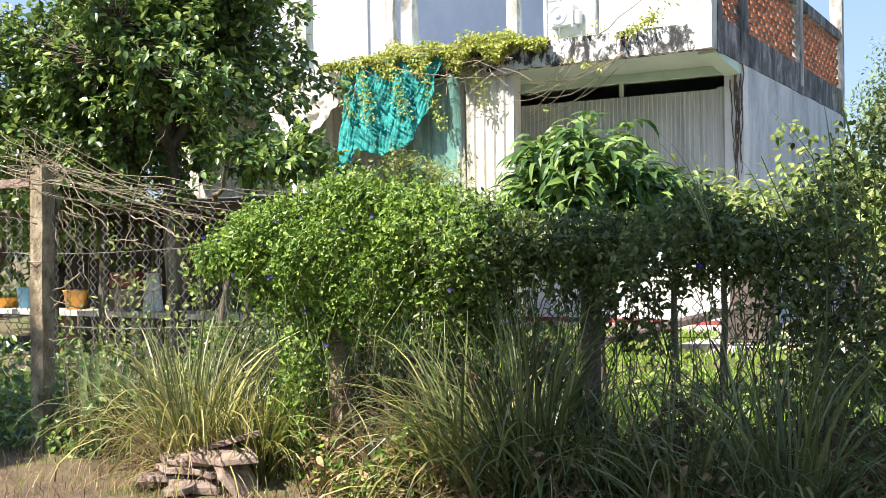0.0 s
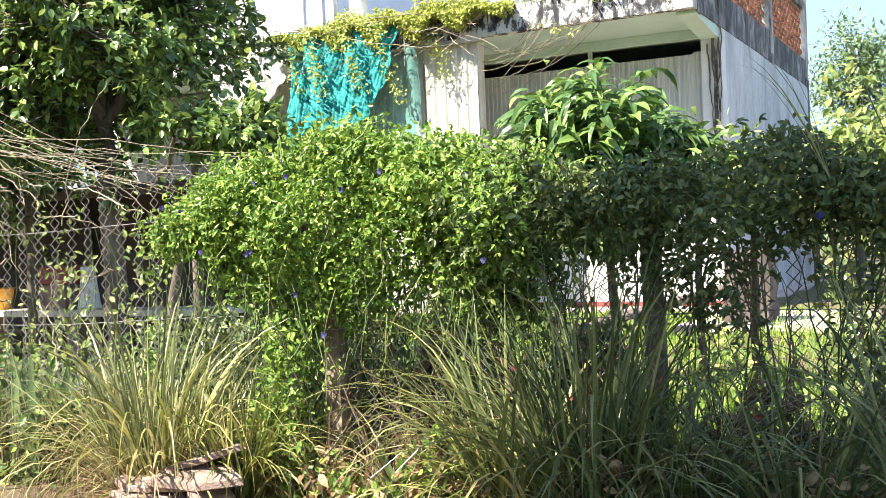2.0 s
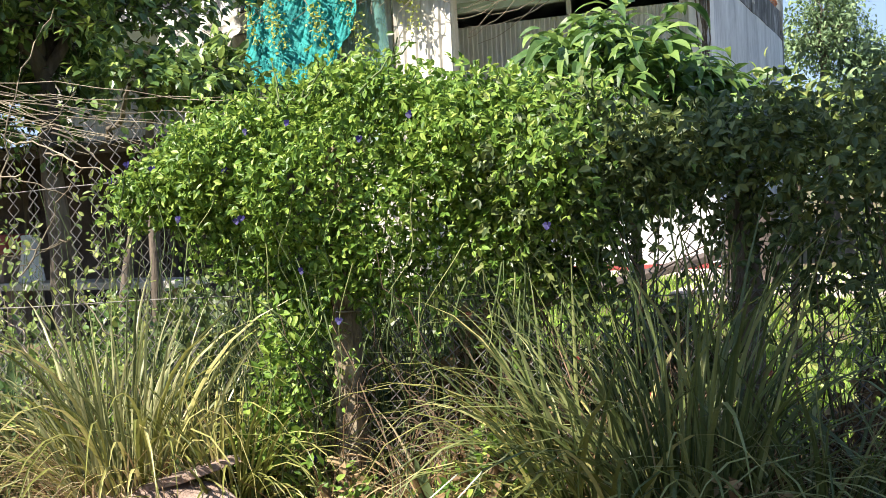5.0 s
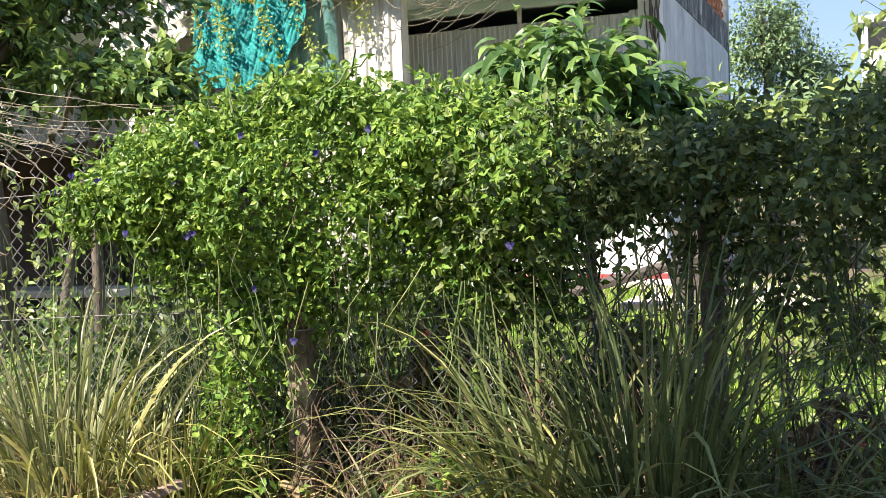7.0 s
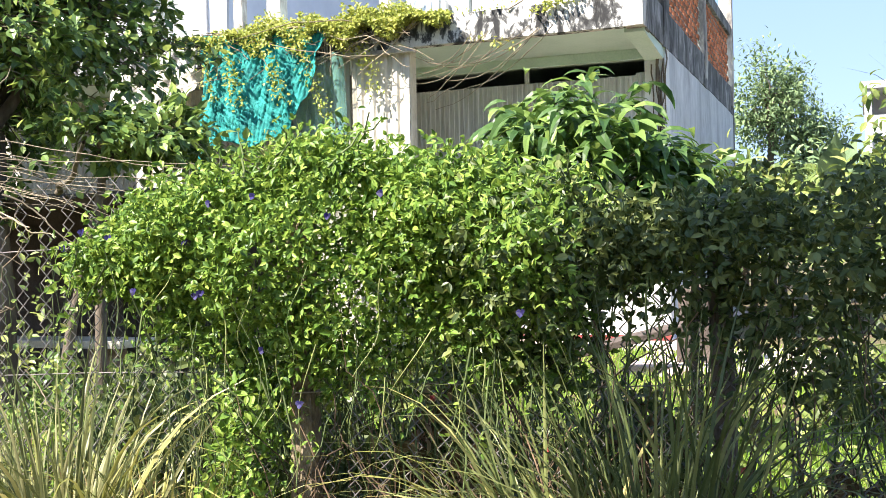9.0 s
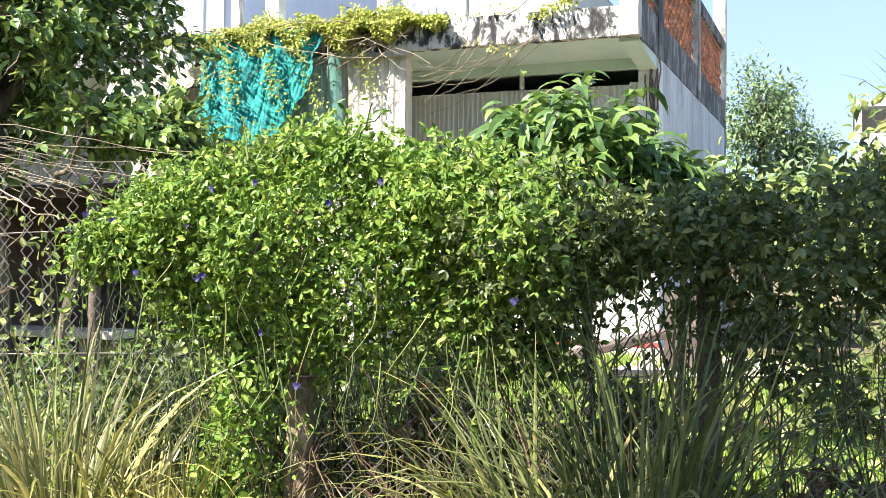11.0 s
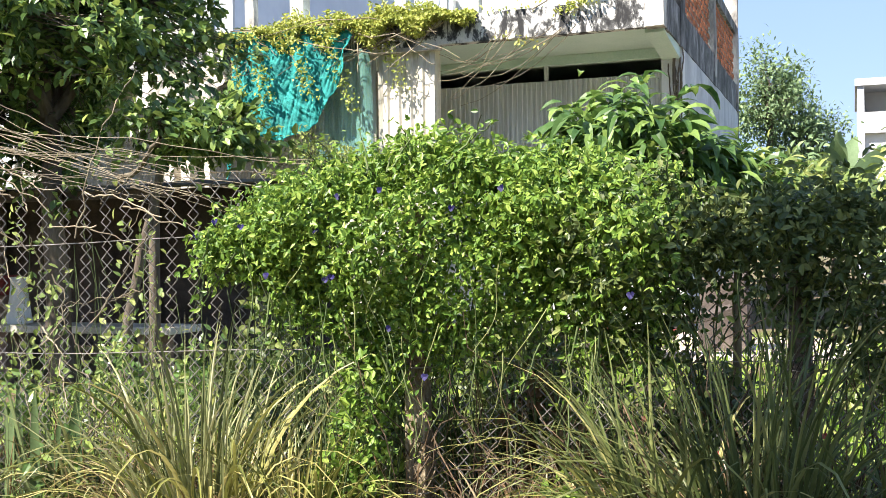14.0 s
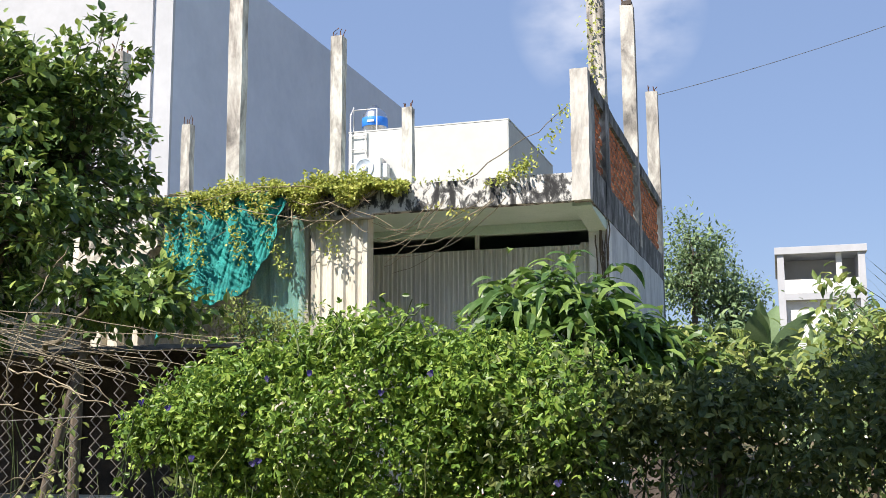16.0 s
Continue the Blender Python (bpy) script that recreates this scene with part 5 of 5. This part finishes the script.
rosette_tree("green_shrub", "sunlit pale green shrub by the hedge", (-1.5, 10.2, 0.1), 2.2, 0.95, (-1.5, 10.2, 1.95), 150, 12, YELLOWLEAF, 0.08, 0.13, 0.45, 0, 0.75, 0.04)
rosette_tree("twiggy_shrub", "tangled yellow-brown shrub under the shade net", (-10.1, 16.1, 0.1), 2.6, 0.95, (-10.2, 16.0, 2.65), 170, 12, YELLOWLEAF, 0.06, 0.12, 0.35, 0, 0.6, 0.05)
rosette_tree("garden_tree", "broad dark-leaved tree over the garden shed", (-11.2, 11.7, 0.1), 7, 2.25, (-11.4, 11.7, 4.42), 1100, 22, TREELEAF, 0.085, 0.15, 0.62, 300, 0.85, 0.15, 0.6, OVAL)
rosette_tree("garden_tree", "dark-leaved tree spreading low beside the shed", (-12.9, 11.0, 0.1), 5, 2.0, (-12.9, 11.1, 3.3), 500, 22, TREELEAF, 0.085, 0.15, 0.62, 0, 0.8, 0.13, 0.6, OVAL)
rosette_tree("garden_tree", "low dark boughs in front of the net", (-10.2, 11.3, 0.1), 3.5, 0.95, (-9.35, 11.4, 2.72), 110, 18, TREELEAF, 0.085, 0.15, 0.6, 0, 0.3, 0.06, 0.6, OVAL)
rosette_tree("garden_tree", "dark-leaved tree at the far side of the garden", (-17.5, 15, 0.1), 5, 2.6, (-17.5, 15, 3.0), 300, 14, TREELEAF, 0.15, 0.26, 0.42, 0, 0.9, 0.14, 0.6)
rosette_tree("garden_tree", "dark-leaved tree at the far side of the garden", (-22, 17, 0.1), 5, 3.2, (-22, 17, 3.4), 260, 14, TREELEAF, 0.2, 0.32, 0.42, 0, 0.9, 0.14, 0.6)
rosette_tree("far_tree", "tall airy tree beyond the house", (-5.8, 36, 0.2), 9, 1.55, (-5.65, 36, 6.0), 130, 42, FARLEAF, 0.11, 0.2, 0.45, 0, 0.95, 0.14, 0.3, LONG, 3.4)
rosette_tree("far_tree", "lower airy tree beyond the house", (-4.7, 37, 0.2), 9, 1.2, (-4.7, 37, 4.7), 90, 36, FARLEAF, 0.11, 0.2, 0.45, 0, 0.9, 0.1, 0.3, LONG, 3.2)
for x, y, z, r, k in ((-6.3, 34, 3.0, 1.8, 130), (-3.9, 32, 2.7, 1.8, 140), (-1.2, 31, 2.9, 2.0, 150), (2.5, 29, 2.8, 2.4, 130), (-7.5, 44, 2.6, 2.8, 120), (6, 30, 3.0, 3.0, 120), (-1.5, 24, 1.8, 1.8, 120)):
    rosette_tree("far_shrub", "distant green scrub, leaves paled to stand for haze", (x, y, 0.2), 4, r, (x, y, z), k, 16, FARLEAF, 0.2, 0.38, 0.4, 0, 0.8, 0.1, 0.3, LONG, 2.5)


def frond_plant(name, label, at, n, length, mat, leaf_l, leaf_w, h):
    """A palm: arching fronds with two rows of leaflets."""
    ob = thing(name, at, label, "palm")
    tubes("trunk", [limb((at[0], at[1], at[2] - 0.2), (at[0], at[1], at[2] + h), 6, 0.03)], [0.11], BARK, ob, sides=8)
    for k in range(n):
        az, up = 2 * math.pi * k / n + rng.normal(0, 0.2), rng.uniform(0.5, 1.3)
        s = np.linspace(0, 1, 16)
        th = up - 1.9 * s
        dx, dz = np.cumsum(np.cos(th)) * length / 16, np.cumsum(np.sin(th)) * length / 16
        line = np.stack([at[0] + np.cos(az) * dx, at[1] + np.sin(az) * dx, at[2] + h + dz], -1)
        stem = tubes("frond", [line], [0.02], GREENSTEM, ob, sides=5)
        P = np.repeat(line[2:], 4, 0)
        dirn = unit(np.gradient(line, axis=0))[2:]
        side = np.stack([-np.sin(az) * np.ones(14), np.cos(az) * np.ones(14), np.zeros(14)], -1)
        D = np.stack([side + 0.6 * dirn, -side + 0.6 * dirn, side + 0.9 * dirn + [0, 0, -0.2], -side + 0.9 * dirn + [0, 0, -0.2]], 1).reshape(-1, 3) + [0, 0, -0.25]
        N = np.tile([[0, 0, 1.0]], (len(P), 1)) + rng.normal(0, 0.2, (len(P), 3))
        leaves("frond_foliage", P, D, N, leaf_l * rng.uniform(0.7, 1.1, len(P)), np.full(len(P), leaf_w), mat, stem, LONG)


frond_plant("palm", "pale feathery palm beside the house", (-4.9, 27.5, 0.2), 10, 1.5, YELLOWLEAF, 0.45, 0.06, 2.7)
frond_plant("palm", "feathery palm beyond the garden", (-6.3, 31.0, 0.2), 9, 1.6, YELLOWLEAF, 0.45, 0.06, 2.9)


def banana(at, h):
    ob = thing("banana_plant", at, "banana plant with upright torn leaves", "banana plant", "banana plants")
    tubes("stem", [limb((at[0], at[1], at[2] - 0.1), (at[0], at[1], at[2] + h * 0.5), 5, 0.03)], [0.12], GREENSTEM, ob, sides=8)
    for k in range(6):
        az, ln, L = rng.uniform(0, 6.28), rng.uniform(0.05, 0.5), h * rng.uniform(0.45, 0.6)
        s = np.linspace(0, 1, 9)
        th = ln + 0.7 * s ** 2
        dx, dz = np.cumsum(np.sin(th)) * L / 9, np.cumsum(np.cos(th)) * L / 9
        c = np.stack([at[0] + np.cos(az) * dx, at[1] + np.sin(az) * dx, at[2] + h * 0.45 + dz], -1)
        tw = rng.uniform(-0.5, 0.5)
        sd = np.array([np.cos(tw), np.sin(tw), 0])
        w = 0.25 * np.interp(s, [0, 0.2, 0.7, 1], [0.1, 0.9, 1, 0.1])
        V = np.concatenate([c - sd * w[:, None], c - [0, 0, 0.05], c + sd * w[:, None]])
        F = [(i, i + 9, i + 10, i + 1) for i in range(8)] + [(i + 9, i + 18, i + 19, i + 10) for i in range(8)]
        raw("leaf", V, F, FARLEAF, ob, "", True)


banana((-3.75, 27.5, 0.2), 3.9)
banana((-3.0, 28.2, 0.2), 3.7)

# ---- shed, benches and pots under the tree ----
shed = thing("garden_shed", (-12.6, 13, 0.2), "open garden shed with a dark weathered roof", "shed")


def shed_roof(u, v):
    x, y = -18.5 + 8.6 * u, 11.6 + 4.0 * v
    return (x, y, 2.2 + 0.32 * v + 0.02 * math.sin(x * 40) + 0.05 * noise.noise((x, y, 0)))


cloth("roof", shed_roof, 160, 12, THATCH, shed, "dark weathered corrugated roof")
for x in (-18.0, -15.4, -12.7, -10.1):
    tubes("post", [limb((x, 11.8, 0.0), (x, 11.8, 2.24), 6, 0.02)], [0.06], BARK, shed, sides=8, taper=0.9)
    tubes("post", [limb((x, 15.4, 0.0), (x, 15.4, 2.5), 6, 0.02)], [0.06], BARK, shed, sides=8, taper=0.9)
boxed("rail", (-18.4, 11.76, 2.1, -9.9, 11.84, 2.19), DARKTIN, shed)
boxed("back_panel", (-18.4, 15.5, 0.2, -9.9, 15.6, 2.45), DARKTIN, shed, "dark timber back wall")
bench = thing("concrete_bench", (-13, 12.5, 0.1), "long pale concrete bench with garden pots", "bench")
boxed("top", (-16.8, 12.2, 0.66, -10.2, 12.8, 0.74), TARP, bench, "", 0.01)
for x in (-16.4, -14.4, -12.6, -10.6):
    boxed("leg", (x - 0.1, 12.3, 0.03, x + 0.1, 12.7, 0.658), SLAB, bench, "", 0.01)
BZ = 0.742
white_pot = part("white_pot", lathe(bmesh.new(), [(0.14, 0), (0.15, 0.02), (0.11, 0.28), (0.09, 0.48), (0.1, 0.53), (0.08, 0.54)], at=(-12.48, 12.5, BZ)), WHITEWALL, None, "", True)
tagged(white_pot, "tapering white pot on the concrete bench", "pot")
blk = rough_box("concrete_block", (-13.15, 12.3, BZ, -12.7, 12.7, 1.06), SLAB, None, "", 4, 0.008)
tagged(blk, "rough grey concrete block on the bench", "block")
red_box = boxed("red_crate", (-13.15, 12.3, 1.07, -12.65, 12.7, 1.3), REDPAINT, None, "", 0.02)
tagged(red_box, "dull red plastic crate on a block", "crate")
basin = part("orange_basin", lathe(bmesh.new(), [(0.16, 0), (0.24, 0.15), (0.26, 0.16), (0.23, 0.15), (0.15, 0.02)], at=(-15.7, 12.5, BZ)), ORANGE, None, "", True)
tagged(basin, "orange plastic basin on the bench", "basin")
bucket = part("blue_bucket", lathe(bmesh.new(), [(0.12, 0), (0.155, 0.31), (0.17, 0.32), (0.145, 0.31), (0.11, 0.02)], at=(-15.2, 12.5, BZ)), SKYBLUE, None, "", True)
tagged(bucket, "light blue plastic bucket on the bench", "bucket")
pot2 = part("clay_pot", lathe(bmesh.new(), [(0.13, 0), (0.18, 0.27), (0.2, 0.29), (0.16, 0.28), (0.12, 0.03)], at=(-14.1, 12.5, BZ)), ORANGE, None, "", True)
tagged(pot2, "orange clay pot on the bench", "pot")

# ---- things on the ground by the house ----
apron = boxed("paved_apron", (-5.75, 15.4, 0.05, -3.4, 18.1, 0.26), PAVING, None, "", 0.02)
tagged(apron, "pinkish concrete apron beside the house", "paving", kind="structure")
plank = boxed("leaning_plank", (-1.2, -0.13, -0.04, 1.2, 0.13, 0.04), DARKTIN, None, "", 0.01, pose(-5.9, 15.2, 0.5, 8, -14, 10))
tagged(plank, "dark timber plank propped on the apron", "plank")
drum = rough_box("covered_bin", (-5.2, 15.9, 0.26, -4.65, 16.4, 1.15), DARKTIN, None, "", 5, 0.04)
tagged(drum, "dark covered bin standing on the apron", "bin")

# ---- unseen trees added across the lane to shade hedge and verge, and a wall ----
rosette_tree("unseen_shade_tree", "unseen leafy tree added across the lane to cast shade", (-8.2, -1.6, 0.0), 9, 1.2, (-5.5, 2.7, 7.3), 210, 14, TREELEAF, 0.22, 0.36, 0.5, 0, 0.75, 0.14, 0.4)
rosette_tree("unseen_shade_tree", "unseen leafy tree added across the lane to cast shade", (0.6, -3.0, 0.0), 9, 1.55, (-4.2, 2.0, 7.4), 280, 14, TREELEAF, 0.22, 0.36, 0.5, 0, 0.7, 0.14, 0.4)
rosette_tree("unseen_shade_tree", "unseen leafy tree added across the lane to cast shade", (-9.6, -3.0, 0.0), 9, 1.0, (-6.05, 1.8, 7.2), 120, 14, TREELEAF, 0.22, 0.36, 0.5, 0, 0.7, 0.12, 0.4)
rosette_tree("unseen_shade_tree", "unseen leafy tree added across the lane to cast shade", (-13.5, 0.2, 0.0), 9, 1.3, (-12.3, 2.3, 7.0), 200, 14, TREELEAF, 0.22, 0.36, 0.5, 0, 0.6, 0.13, 0.4)
boundary = boxed("lane_wall", (-16, -7.2, -0.1, 14, -7.0, 2.4), SIDEWALL, None, "", 0.02)
tagged(boundary, "plain grey boundary wall across the lane", "wall", kind="structure")

# ---- lattice bricks, course by course ----
course, pitch = 0.112, 0.33
for y0, y1 in BRICK_PANELS:
    for r in range(10):
        z = 5.135 + course * r
        y = y0 + 0.11 + (pitch / 2 if r % 2 else 0)
        boxed("mortar_bed", (XR - 0.1, y0, z - 0.056 + 0.003, XR - 0.06, y1, z - 0.042), BLACKWALL, house, "", 0.0)
        while y < y1 - 0.1:
            b = new("brick", brick_mesh)
            hang(b, house)
            b.matrix_basis = pose(XR - 0.08 + rng.normal(0, 0.004), y, z + 0.002, 0, 0, rng.normal(0, 2)) @ Matrix.Diagonal((1, 1, 1.0, 1))
            y += pitch
